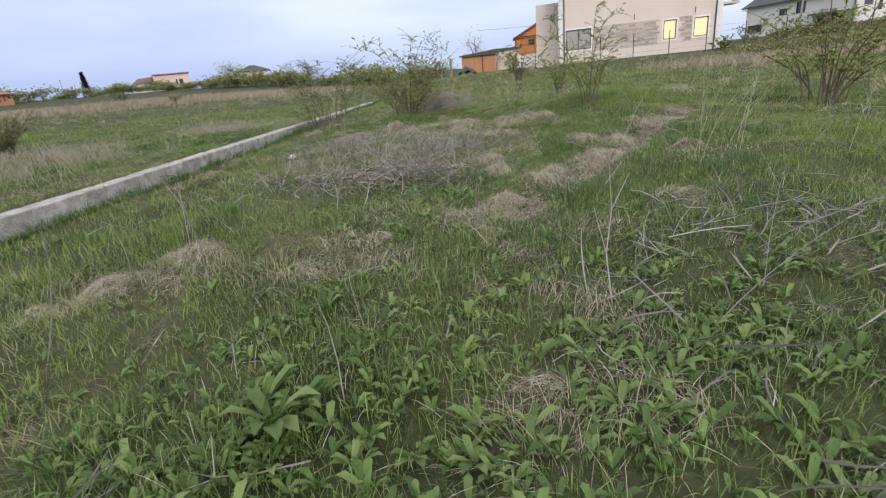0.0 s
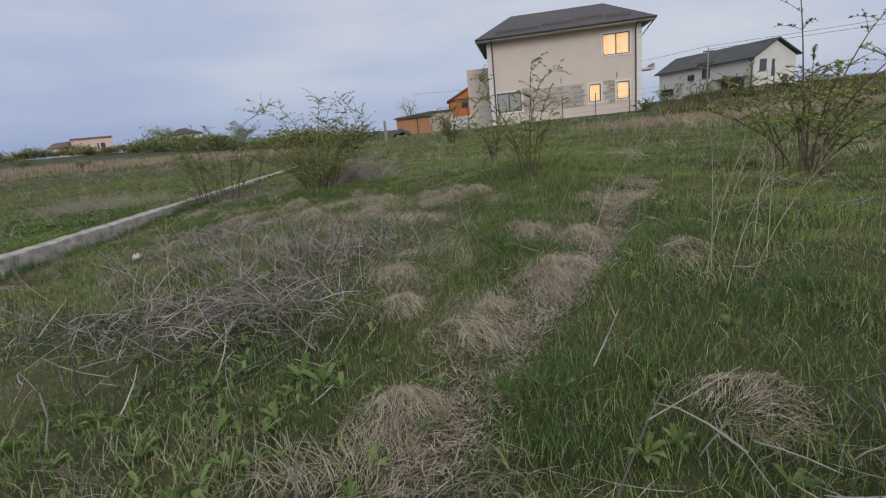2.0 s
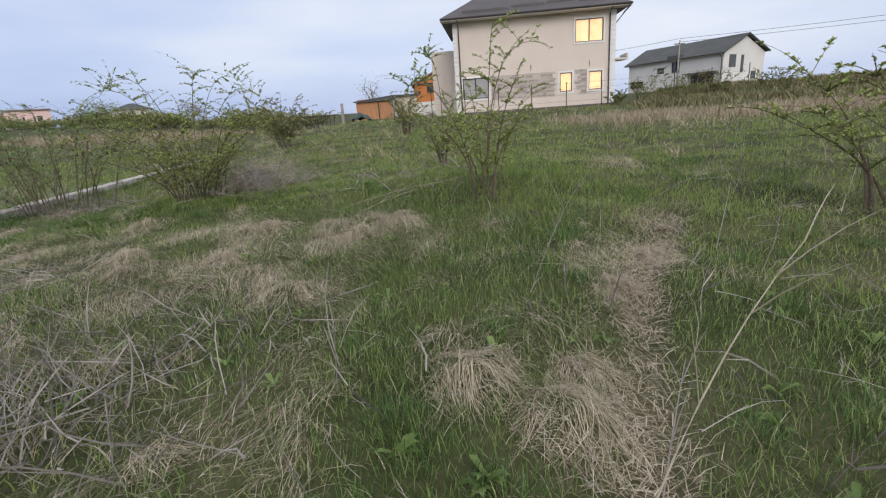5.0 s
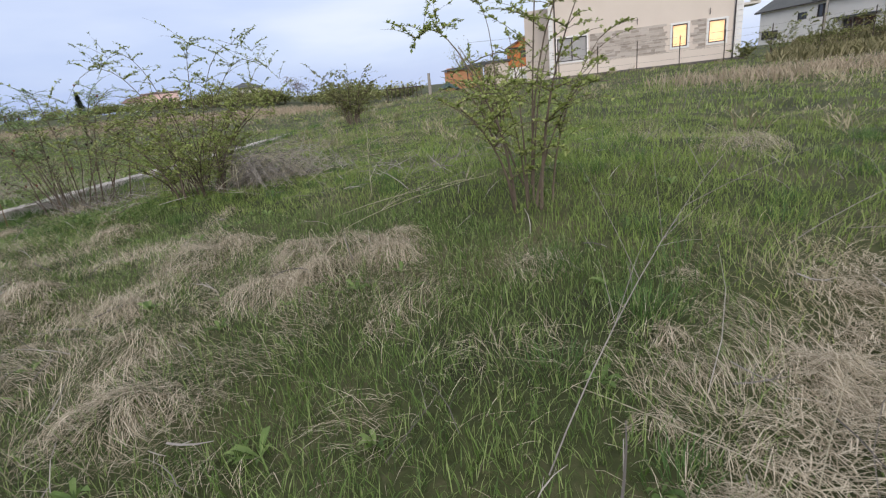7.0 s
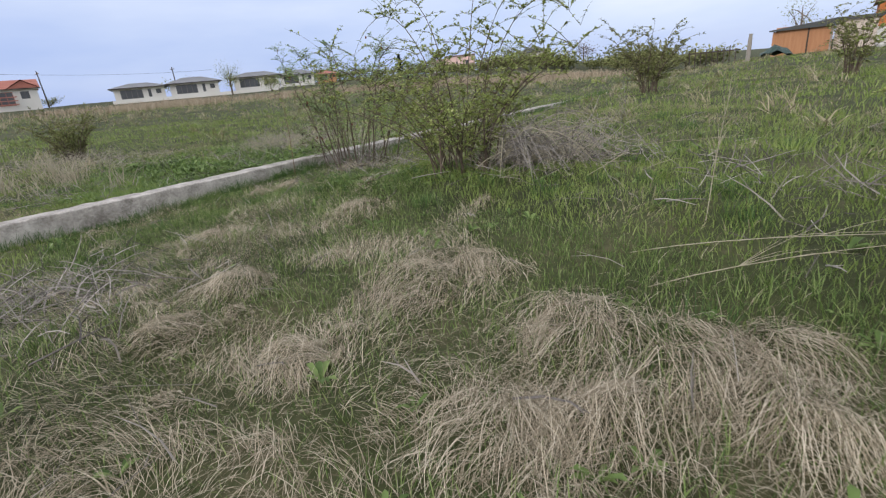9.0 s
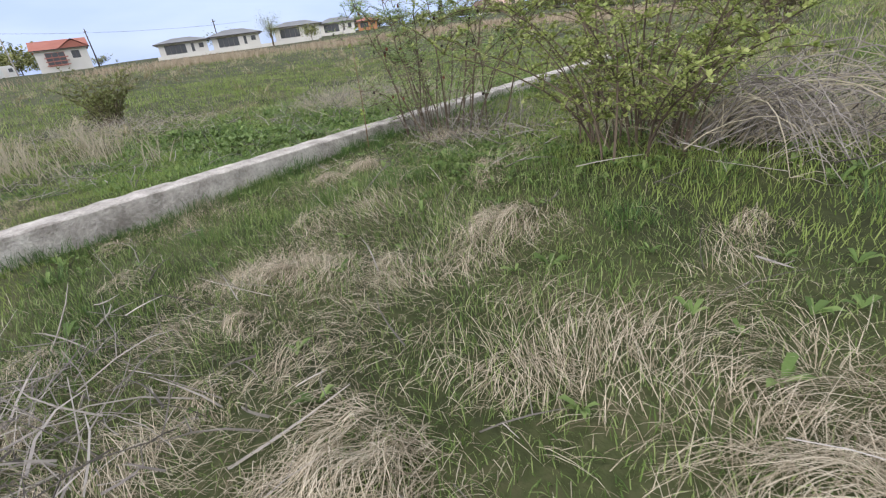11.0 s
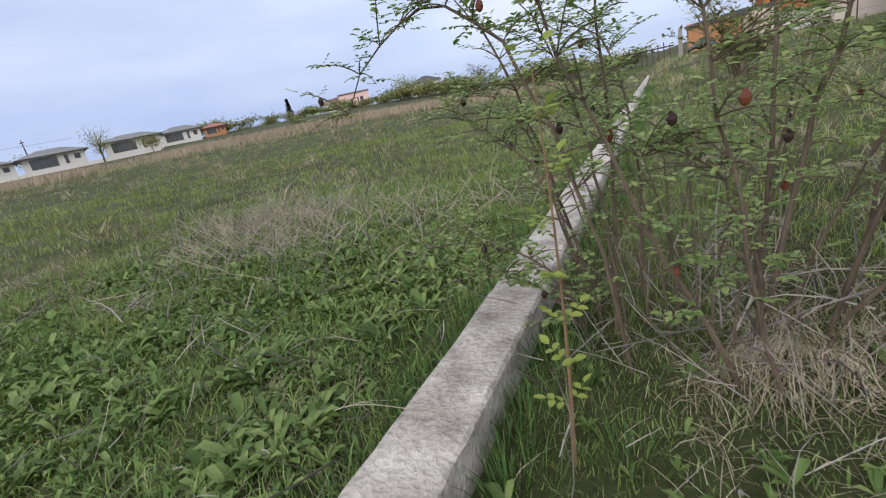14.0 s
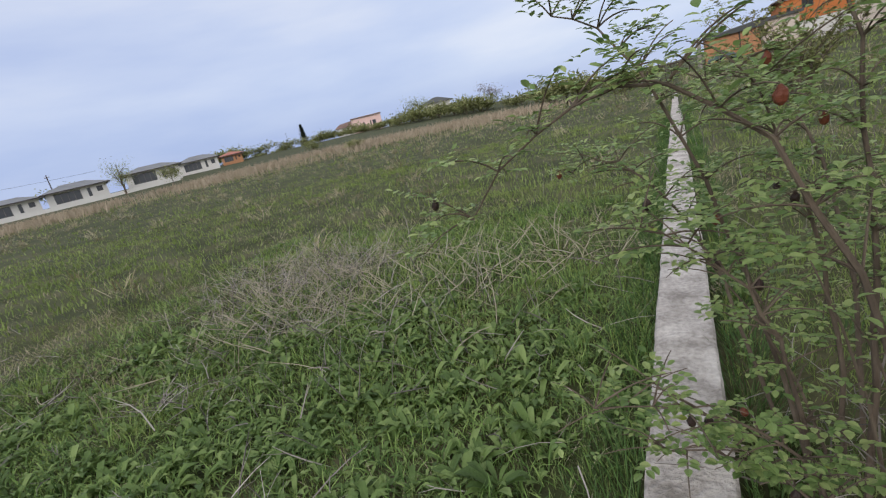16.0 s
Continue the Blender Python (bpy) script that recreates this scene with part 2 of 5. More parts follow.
# ---- tools ----
class Mesh:
    """Collects vertices and faces of one mesh."""

    def __init__(self):
        self.v, self.f = [], []

    def quad(self, *pts):
        n = len(self.v)
        self.v += [tuple(p) for p in pts]
        self.f.append(tuple(range(n, n + len(pts))))
        return self

    def box(self, lo, hi):
        n = len(self.v)
        (a, b, c), (d, e, f) = lo, hi
        self.v += [(a, b, c), (d, b, c), (d, e, c), (a, e, c), (a, b, f), (d, b, f), (d, e, f), (a, e, f)]
        self.f += [tuple(n + i for i in q) for q in ((3, 2, 1, 0), (4, 5, 6, 7), (0, 1, 5, 4), (1, 2, 6, 5), (2, 3, 7, 6), (3, 0, 4, 7))]
        return self

    def tube(self, pts, radii, sides=5):
        n, k = len(self.v), len(pts)
        for i, (p, r) in enumerate(zip(pts, radii)):
            d = (Vector(pts[min(i + 1, k - 1)]) - Vector(pts[max(i - 1, 0)])).normalized()
            a = d.orthogonal().normalized() if abs(d.z) > 0.9 else d.cross(Vector((0, 0, 1))).normalized()
            b = d.cross(a)
            for s in range(sides):
                q = Vector(p) + (a * math.cos(6.2832 * s / sides) + b * math.sin(6.2832 * s / sides)) * r
                self.v.append(tuple(q))
        for i in range(k - 1):
            for s in range(sides):
                o, o2 = n + i * sides, n + (i + 1) * sides
                self.f.append((o + s, o + (s + 1) % sides, o2 + (s + 1) % sides, o2 + s))
        self.f.append(tuple(range(n + (k - 1) * sides, n + k * sides)))
        self.f.append(tuple(reversed(range(n, n + sides))))
        return self

    def leaf(self, p, way, up, length, width, fold=0.15):
        """A small folded leaf of four triangles."""
        w = Vector(way).normalized()
        s = w.cross(Vector(up))
        s = s.normalized() if s.length > 1e-3 else w.orthogonal().normalized()
        u = s.cross(w)
        n, p = len(self.v), Vector(p)
        mid = p + w * length * 0.5
        self.v += [tuple(p), tuple(mid + s * width * 0.5 + u * width * fold), tuple(p + w * length - u * length * 0.12),
                   tuple(mid - s * width * 0.5 + u * width * fold), tuple(mid + u * 0.0)]
        self.f += [(n, n + 4, n + 1), (n + 4, n + 2, n + 1), (n, n + 3, n + 4), (n + 4, n + 3, n + 2)]
        return self

    def oval(self, p, way, up, length, width):
        """A rounder, drooping leaf of eight triangles, with a toothed outline."""
        w = Vector(way).normalized()
        s = w.cross(Vector(up))
        s = s.normalized() if s.length > 1e-3 else w.orthogonal().normalized()
        u = s.cross(w)
        n, p = len(self.v), Vector(p)
        self.v.append(tuple(p))
        for t, q in ((0.28, 0.82), (0.55, 1.0), (0.82, 0.62)):
            c = p + w * length * t - u * length * 0.14 * t * t
            side = s * width * 0.5 * q + u * width * 0.14 * q
            self.v += [tuple(c), tuple(c + side), tuple(c - s * width * 0.5 * q + u * width * 0.14 * q)]
        self.v.append(tuple(p + w * length - u * length * 0.2))
        self.f += [(n, n + 1, n + 2), (n, n + 3, n + 1), (n + 1, n + 4, n + 5, n + 2), (n + 1, n + 3, n + 6, n + 4),
                   (n + 4, n + 7, n + 8, n + 5), (n + 4, n + 6, n + 9, n + 7), (n + 7, n + 10, n + 8), (n + 7, n + 9, n + 10)]
        return self

    def data(self, name, mat):
        me = bpy.data.meshes.new(name)
        me.from_pydata(self.v, [], self.f)
        me.materials.append(mat)
        return me


def part(name, mesh, mat, parent=None, label=""):
    ob = new(name, mesh.data(name, mat) if isinstance(mesh, Mesh) else mesh)
    if parent:
        ob.parent = parent
    if label:
        ob["label"] = label
    return ob


def thing(name, m, label, category, group=""):
    ob = new(name)
    ob.empty_display_size = 0.2
    ob.matrix_basis = m
    return tagged(ob, label, category, group)


@functools.lru_cache(maxsize=None)
def noise_table(seed):
    return np.random.RandomState(seed).rand(256, 256)


def lattice(x, y, scale, seed):
    """Smooth value noise from 0 to 1 on numpy arrays."""
    table = noise_table(seed)
    x, y = np.asarray(x) / scale + 300.5, np.asarray(y) / scale + 300.5
    i, j = np.floor(x).astype(int), np.floor(y).astype(int)
    u, v = x - i, y - j
    u, v = u * u * (3 - 2 * u), v * v * (3 - 2 * v)
    g = lambda a, b: table[a % 256, b % 256]
    return (g(i, j) * (1 - u) + g(i + 1, j) * u) * (1 - v) + (g(i, j + 1) * (1 - u) + g(i + 1, j + 1) * u) * v


def step(a, b, x):
    t = np.clip((x - a) / (b - a), 0, 1)
    return t * t * (3 - 2 * t)


TRAIL = ((6.2, 4.1), (6.55, 4.75), (7.0, 5.5), (7.5, 6.2), (8.0, 7.0), (8.45, 7.9), (8.85, 8.7), (9.35, 9.4), (10.0, 10.2))


def off_line(line, x, y):
    """Distance from a broken line in the plan."""
    best = np.full(np.shape(x), 1e9)
    for (a, b), (c, d) in zip(line, line[1:]):
        t = np.clip(((x - a) * (c - a) + (y - b) * (d - b)) / ((c - a) ** 2 + (d - b) ** 2), 0, 1)
        best = np.minimum(best, np.hypot(x - a - t * (c - a), y - b - t * (d - b)))
    return best


def height(x, y):
    """The lie of the land: nearly level, a little lower along the low wall, rising slowly far off."""
    x, y = np.asarray(x, float), np.asarray(y, float)
    right = -0.27 + 0.14 * step(0.3, 5, x) + 0.06 * step(11, 13, y) + 0.012 * np.clip(y - 12, 0, 36) + 0.9 * step(44, 64, 0.55 * x + 0.83 * y) * step(27, 40, x)
    left = -0.24 + 0.030 * np.clip(-x - 5, 0, 115) + 0.012 * np.clip(y - 40, 0, 100) * step(5, 40, -x)
    z = np.where(x > 0.15, right, left)
    z = z + 0.02 * np.clip(y - 60, 0, 80) * step(-10, 10, x) * (1 - step(25, 40, x))
    rough = 0.10 * (lattice(x, y, 0.9, 3) - 0.5) + 0.05 * (lattice(x, y, 0.35, 4) - 0.5) + 0.25 * (lattice(x, y, 14, 5) - 0.5) * step(12, 40, np.hypot(x - 4, y - 8))
    z = z + 0.26 * np.exp(-((x - 8.2) ** 2 + (y - 12.9) ** 2) / 6.5) + 0.07 * np.exp(-((x - 3.7) ** 2 + (y - 13.9) ** 2) / 1.5)
    z = z - 0.07 * np.exp(-(off_line(TRAIL, x, y) / 0.17) ** 2)
    return z + rough * step(0.0, 0.5, np.abs(x - 0.15))


def ground_z(x, y):
    return float(height(x, y))


# ---- the land and the low wall ----
def ground_sheet():
    def axis(lo, hi, fine):
        a = list(np.arange(lo, hi, fine))
        d = fine
        while a[-1] < 2500:
            d *= 1.22
            a.append(a[-1] + d)
        d = fine
        while a[0] > -2500:
            d *= 1.22
            a.insert(0, a[0] - d)
        return np.array(a)
    xs, ys = axis(-9, 14, 0.11), axis(-3, 20, 0.11)
    X, Y = np.meshgrid(xs, ys)
    Z = height(X, Y)
    n, k = len(xs), len(ys)
    me = bpy.data.meshes.new("ground")
    idx = np.arange(n * k).reshape(k, n)
    quads = np.stack([idx[:-1, :-1], idx[:-1, 1:], idx[1:, 1:], idx[1:, :-1]], -1).reshape(-1, 4)
    me.from_pydata(np.stack([X, Y, Z], -1).reshape(-1, 3).tolist(), [], quads.tolist())
    me.polygons.foreach_set("use_smooth", np.ones(len(me.polygons), bool))
    me.materials.append(SOIL)
    tagged(new("ground", me), "rough meadow soil under grass and straw", "ground", kind="structure")


ground_sheet()


def low_wall():
    """A cast strip of concrete with worn, uneven arrises."""
    m = Mesh()
    rng = np.random.RandomState(8)
    ys = list(np.arange(-14, 24, 0.09)) + list(np.arange(24, 41, 0.5))
    prof = [(0.0, -0.7), (0.0, -0.012), (0.012, 0.0), (0.08, 0.0), (0.15, 0.0), (0.22, 0.0), (0.288, 0.0), (0.30, -0.012), (0.30, -0.12), (0.30, -0.25), (0.30, -0.7)]
    wob = lambda s: np.convolve(rng.randn(len(ys) + 6), np.ones(7) / 7, "valid") * s
    edge_l, edge_r, top = wob(0.009), wob(0.009), wob(0.006)
    chip = [rng.rand() ** 6 * 0.012 for _ in ys]
    for i, y in enumerate(ys):
        for k, (x, z) in enumerate(prof):
            dx = edge_l[i] * (k < 3) + edge_r[i] * (6 <= k <= 8)
            dz = (top[i] + rng.randn() * 0.0025) * (2 <= k <= 6) - chip[i] * (k in (2, 6))
            m.v.append((x + dx + (chip[i] if k in (1, 2) else -chip[i] if k in (6, 7) else 0) * 0.6, y, z + dz))
    w = len(prof)
    for i in range(len(ys) - 1):
        for k in range(w - 1):
            a = i * w + k
            m.f.append((a, a + w, a + w + 1, a + 1))
    for i in (0, len(ys) - 1):
        m.f.append(tuple(i * w + k for k in range(w)))
    tagged(part("low_wall", m, CONCRETE), "long low strip of weathered pale concrete in the meadow", "low wall", kind="structure")


low_wall()


# ---- buildings ----
def wall_cells(m, x0, x1, z0, z1, y0, y1, holes):
    """A wall slab along x with openings cut through it."""
    xs = sorted({x0, x1, *(h[0] for h in holes), *(h[1] for h in holes)})
    zs = sorted({z0, z1, *(h[2] for h in holes), *(h[3] for h in holes)})
    for a, b in zip(xs, xs[1:]):
        for c, d in zip(zs, zs[1:]):
            if not any(h[0] <= a and b <= h[1] and h[2] <= c and d <= h[3] for h in holes):
                m.box((a, y0, c), (b, y1, d))
    return m


def window(parent, x0, x1, z0, z1, pane_mat, trim=0.0, frame_mat=None, mullions=1, y=0.0):
    """A window in a facade: trim round it, a dark frame, and the panes with their bars."""
    w = new("window")
    w.parent = parent
    if trim:
        t = Mesh()
        for a, b, c, d in ((x0 - trim, x0, z0 - trim, z1 + trim), (x1, x1 + trim, z0 - trim, z1 + trim), (x0, x1, z1, z1 + trim), (x0, x1, z0 - trim, z0)):
            t.box((a, y - 0.06, c), (b, y + 0.02, d))
        part("trim", t, WHITE, w, "white surround")
    f, k = Mesh(), 0.07
    for a, b, c, d in ((x0, x0 + k, z0, z1), (x1 - k, x1, z0, z1), (x0 + k, x1 - k, z0, z0 + k), (x0 + k, x1 - k, z1 - k, z1)):
        f.box((a, y + 0.03, c), (b, y + 0.12, d))
    for i in range(1, mullions + 1):
        c = x0 + (x1 - x0) * i / (mullions + 1)
        f.box((c - 0.04, y + 0.03, z0 + k), (c + 0.04, y + 0.12, z1 - k))
    part("frame", f, frame_mat or GUTTER, w)
    part("pane", Mesh().box((x0 + 0.02, y + 0.14, z0 + 0.02), (x1 - 0.02, y + 0.17, z1 - 0.02)), pane_mat, w)
    return w


def roof_mesh(kind, x0, x1, y0, y1, ze, zr, inset, thick=0.16):
    m, ym = Mesh(), (y0 + y1) / 2
    a, b = (x0 + inset, x1 - inset) if kind == "hip" else (x0, x1)
    for dz, flip in ((0.0, False), (-thick, True)):
        A, B, C, D = (x0, y0, ze + dz), (x1, y0, ze + dz), (x1, y1, ze + dz), (x0, y1, ze + dz)
        R, S = (a, ym, zr + dz), (b, ym, zr + dz)
        faces = [(A, B, S, R), (C, D, R, S), (B, C, S), (D, A, R)] if kind == "hip" else [(A, B, S, R), (C, D, R, S)]
        for q in faces:
            m.quad(*(reversed(q) if flip else q))
    ring = [(x0, y0), (x1, y0), (x1, y1), (x0, y1)] if kind == "hip" else []
    for (p, q) in zip(ring, ring[1:] + ring[:1]):
        m.quad((*p, ze - thick), (*q, ze - thick), (*q, ze), (*p, ze))
    if kind != "hip":
        for x in (x0, x1):
            m.quad((x, y0, ze - thick), (x, ym, zr - thick), (x, ym, zr), (x, y0, ze))
            m.quad((x, y1, ze - thick), (x, ym, zr - thick), (x, ym, zr), (x, y1, ze))
        for y in (y0, y1):
            m.quad((x0, y, ze - thick), (x1, y, ze - thick), (x1, y, ze), (x0, y, ze))
    return m


def building(name, label, x, y, turn, w, d, z0, z1, wall_mat, roof_kind, roof_z, roof_mat, over=0.5, openings=(), inset=None, gable_openings=()):
    h = thing(name, pose(x, y, 0, 0, 0, turn), label, "house")
    holes = [o[:4] for o in openings]
    m = wall_cells(Mesh(), 0, w, z0 - 1.5, z1, 0, 0.3, holes)
    m.box((0, d - 0.3, z0 - 1.5), (w, d, z1)).box((0, 0.3, z0 - 1.5), (0.3, d - 0.3, z1)).box((w - 0.3, 0.3, z0 - 1.5), (w, d - 0.3, z1))
    if roof_kind == "gable":
        for gx in (0, w - 0.3):
            n = len(m.v)
            zt = z1 + (roof_z - z1) * (d / (d + 2 * over)) - 0.05
            m.v += [(gx, 0, z1), (gx, d, z1), (gx, d / 2, zt), (gx + 0.3, 0, z1), (gx + 0.3, d, z1), (gx + 0.3, d / 2, zt)]
            m.f += [(n, n + 1, n + 2), (n + 5, n + 4, n + 3), (n, n + 2, n + 5, n + 3), (n + 1, n + 4, n + 5, n + 2)]
    part("wall", m, wall_mat, h)
    part("floor_slab", Mesh().box((0.3, 0.3, z0 + 0.02), (w - 0.3, d - 0.3, z0 + 0.1)), PLINTH, h)
    r = part("roof", roof_mesh(roof_kind, -over, w + over, -over, d + over, z1 + 0.12, roof_z, inset if inset is not None else (d + 2 * over) / 2), roof_mat, h)
    part("soffit", Mesh().box((-over, -over, z1 - 0.1), (w + over, -0.001, z1 - 0.045)), SOFFIT, r)
    part("gutter", Mesh().tube([(-over, -over - 0.06, z1 + 0.04), (w / 2, -over - 0.06, z1 + 0.03), (w + over, -over - 0.06, z1 + 0.04)], [0.08] * 3, 6), GUTTER, r)
    for o in openings:
        window(h, *o[:4], o[4], o[5] if len(o) > 5 else 0.0, o[6] if len(o) > 6 else None, o[7] if len(o) > 7 else 1)
    return h


def beige_house():
    w, z0, z1, d = 13.1, 0.30, 8.20, 11.0
    wins = [(10.07, 12.38, 5.72, 7.52, LIT, 0.14), (8.78, 9.82, 1.82, 3.38, LIT, 0.14, None, 0), (11.24, 12.36, 1.82, 3.34, LIT, 0.14, None, 0), (0.32, 2.60, 1.75, 3.50, CURTAIN, 0.14)]
    h = building("apartment_house", "two-storey beige rendered house with dark hip roof and lit windows", 13.23, 49.91, -10.92, w, d, z0, z1, BEIGE, "hip", 11.1, ROOFTILE, 1.25, wins, 3.3)
    stones, rng = Mesh(), np.random.RandomState(5)
    z = 1.55
    while z < 3.52:
        x, dz = 2.85, 0.12 + 0.08 * rng.rand()
        while x < 11.0:
            dx = 0.25 + 0.45 * rng.rand()
            if not (8.55 < x + dx and x < 10.0):
                stones.box((x, -0.035 - 0.02 * rng.rand(), z), (min(x + dx - 0.015, 11.05), -0.002, z + dz - 0.012))
            x += dx
        z += dz
    tagged(part("stone_cladding", stones, STONECLAD, h, "band of thin stacked stone between the windows"), kind="stuff")
    for x0, x1 in ((-0.12, 0.05), (13.02, 13.4)):
        z = 0.65
        while z < 8.0:
            part("quoin", Mesh().box((x0 - 0.2, -0.07, z), (x1, 0.32, z + 0.365)), WHITE, h, "white corner block")
            z += 0.39
    part("plinth", Mesh().box((-0.25, -0.14, -0.6), (13.6, -0.01, 0.62)), PLINTH, h, "dark plinth")
    for x in (0.18, 12.88):
        part("downpipe", Mesh().tube([(x, -1.1, 8.12), (x, -0.5, 8.0), (x, -0.13, 7.75), (x, -0.13, 4.0), (x, -0.13, 0.55)], [0.055] * 5, 6), GUTTER, h)
    part("downpipe", Mesh().tube([(14.3, -0.9, 8.12), (14.25, 0.6, 7.9), (13.5, 3.2, 6.6), (13.45, 3.3, 1.0)], [0.06] * 4, 6), GUTTER, h)
    sl = (11.1 - 8.32) / (5.5 + 1.25)
    for x0, x1, y in ((0.6, 4.6, 0.0), (4.8, 7.6, 0.5), (7.8, 10.2, 0.9), (10.4, 12.6, 0.4)):
        zz = 8.32 + (y + 1.25) * sl
        part("snow_guard", Mesh().box((x0, y, zz), (x1, y + 0.06, zz + 0.16)), GUTTER, h)
    wing = wall_cells(Mesh(), -3.1, -0.02, 0.3, 6.7, 7.5, 7.8, [])
    wing.box((-3.1, 7.8, 0.3), (-2.8, 10.5, 6.7)).box((-2.8, 7.8, 4.6), (-0.02, 10.5, 4.8))
    part("side_wing", wing, BEIGE, h, "lower side wing with a flat parapet")
    part("balcony", Mesh().box((13.12, 5.6, 4.45), (16.0, 8.0, 4.62)).box((15.85, 5.6, 4.63), (16.0, 8.0, 5.0)), SOFFIT, h)
    for x in (6.3, 11.25):
        part("wall_lamp", Mesh().tube([(x, -0.1, 3.75), (x, -0.1, 4.2)], [0.03, 0.03], 5), GUTTER, h)


beige_house()

o = building("orange_house", "small orange rendered house with a brown gable roof", 10.7, 79.1, -1.5, 9.6, 8.0, 2.2, 4.7, ORANGE, "gable", 4.95, BROWNROOF, 0.3, [(1.75, 2.72, 3.45, 4.35, GLASS, 0.0), (0.45, 0.8, 3.3, 3.8, GLASS, 0.0, None, 0)])
g = Mesh()
n = len(g.v)
g.v += [(0, -0.02, 4.7), (9.6, -0.02, 4.7), (4.8, -0.02, 7.15), (0, 0.28, 4.7), (9.6, 0.28, 4.7), (4.8, 0.28, 7.15)]
g.f += [(0, 1, 2), (5, 4, 3), (0, 2, 5, 3), (1, 4, 5, 2)]
part("gable", g, ORANGE, o)
for s in (0, 1):
    a, b = ((-0.35, 4.55), (4.8, 7.2)) if s == 0 else ((4.8, 7.2), (9.95, 4.55))
    part("verge", Mesh().quad((a[0], -0.5, a[1]), (b[0], -0.5, b[1]), (b[0], 8.2, b[1]), (a[0], 8.2, a[1])).quad((a[0], -0.5, a[1] + 0.2), (a[0], 8.2, a[1] + 0.2), (b[0], 8.2, b[1] + 0.2), (b[0], -0.5, b[1] + 0.2)).quad((a[0], -0.5, a[1]), (a[0], -0.5, a[1] + 0.2), (b[0], -0.5, b[1] + 0.2), (b[0], -0.5, b[1])), BROWNROOF, o)
part("base_wall", Mesh().box((-0.1, -0.15, 0.2), (9.7, -0.03, 2.25)), WHITEWALL, o, "pale base wall")
ac = part("air_conditioner", Mesh().box((3.1, -0.35, 5.2), (3.9, -0.04, 5.75)), WHITE, o, "white outdoor air conditioner")
part("fan_grille", Mesh().tube([(3.4, -0.36, 5.47), (3.4, -0.38, 5.47)], [0.2, 0.2], 12), GUTTER, ac)

s = thing("shed", pose(2.85, 66.1, 0), "low orange boarded shed with a dark mono-pitch roof", "shed")
for i in range(11):
    part("board", Mesh().box((0.4 * i, -0.03 - 0.012 * (i % 2), 0.2), (0.4 * i + 0.385, 0.03, 2.45 + 0.04 * i)), ORANGEWOOD, s)
part("back_wall", Mesh().box((0, 0.04, 0.1), (4.4, 0.12, 2.4)).box((0, 3.4, 0.1), (4.4, 3.5, 2.9)).box((4.3, 0.12, 0.1), (4.4, 3.4, 2.6)).box((0, 0.12, 0.1), (0.1, 3.4, 2.5)), ORANGEWOOD, s)
part("roof", Mesh().quad((-0.3, -0.4, 2.5), (4.75, -0.4, 3.0), (4.75, 4.0, 3.15), (-0.3, 4.0, 2.65)).quad((-0.3, -0.4, 2.62), (-0.3, 4.0, 2.77), (4.75, 4.0, 3.27), (4.75, -0.4, 3.12)).quad((-0.3, -0.4, 2.5), (-0.3, -0.4, 2.62), (4.75, -0.4, 3.12), (4.75, -0.4, 2.5)), GREYROOF, s)
for x in (2.6, 4.25):
    part("post", Mesh().box((x, -0.12, 0.1), (x + 0.12, -0.04, 2.7)), WOODPOST if x > 4 else IRON, s)
a = thing("annexe", pose(7.4, 68.5, 0), "low grey-roofed annexe beside the shed", "shed")
part("wall", Mesh().box((0, 0, 0.2), (2.9, 3, 2.9)), BEIGE, a)
part("roof", Mesh().box((-0.3, -0.3, 2.9), (3.2, 3.3, 3.15)), GREYROOF, a)

r = building("white_house", "white rendered house with dark grey gable roof and dormer", 46.19, 85.04, -74.23, 17.26, 7.6, 1.4, 5.5, WHITEWALL, "gable", 7.9, GREYROOF, 0.5,
             [(6.0, 7.35, 3.8, 4.65, GLASS, 0.0), (8.75, 10.2, 3.75, 5.2, GLASS, 0.0), (12.2, 16.0, 0.9, 3.15, GLASS, 0.0, WOODPOST, 2)])
window(r, 0.6, 3.2, 2.0, 3.0, GLASS, 0.0, None, 1, -0.15)
part("dormer", Mesh().box((8.3, -0.45, 5.5), (10.6, 1.6, 6.1)), GREYROOF, r)
for y0, y1, za, zb in ((1.05, 2.25, 3.7, 5.3), (3.2, 3.7, 3.0, 5.2), (5.3, 6.2, 2.1, 3.1)):
    part("side_window", Mesh().box((17.25, y0, za), (17.30, y1, zb)), GLASS, r)
part("downpipe", Mesh().tube([(17.0, -0.5, 5.4), (17.1, -0.1, 5.0), (17.1, -0.1, 1.2)], [0.06] * 3, 5), GUTTER, r)
part("porch_post", Mesh().box((11.9, -0.6, 0.7), (12.15, -0.35, 3.3)), WHITEWALL, r)
part("porch_roof", Mesh().box((11.5, -0.9, 3.25), (16.6, -0.02, 3.4)), GREYROOF, r)

BUNG = "low white bungalow with a grey hip roof and dark recessed porch"


def bungalow(x, y, turn, w, z0, z1, zr, roof_mat=BLUEROOF, label=BUNG, wall=WHITEWALL):
    porch = [(0.12 * w, 0.55 * w, z0 + 0.1, z1 - 0.25, GLASS, 0.0, PLINTH, 3), (0.66 * w, 0.72 * w, z0 + 0.2, z1 - 0.3, GLASS, 0.0, None, 0), (0.82 * w, 0.92 * w, z0 + 0.7, z1 - 0.4, GLASS, 0.0)]
    return building("bungalow", label, x, y, turn, w, 9.0, z0, z1, wall, "hip", zr, roof_mat, 0.7, porch, 3.2)


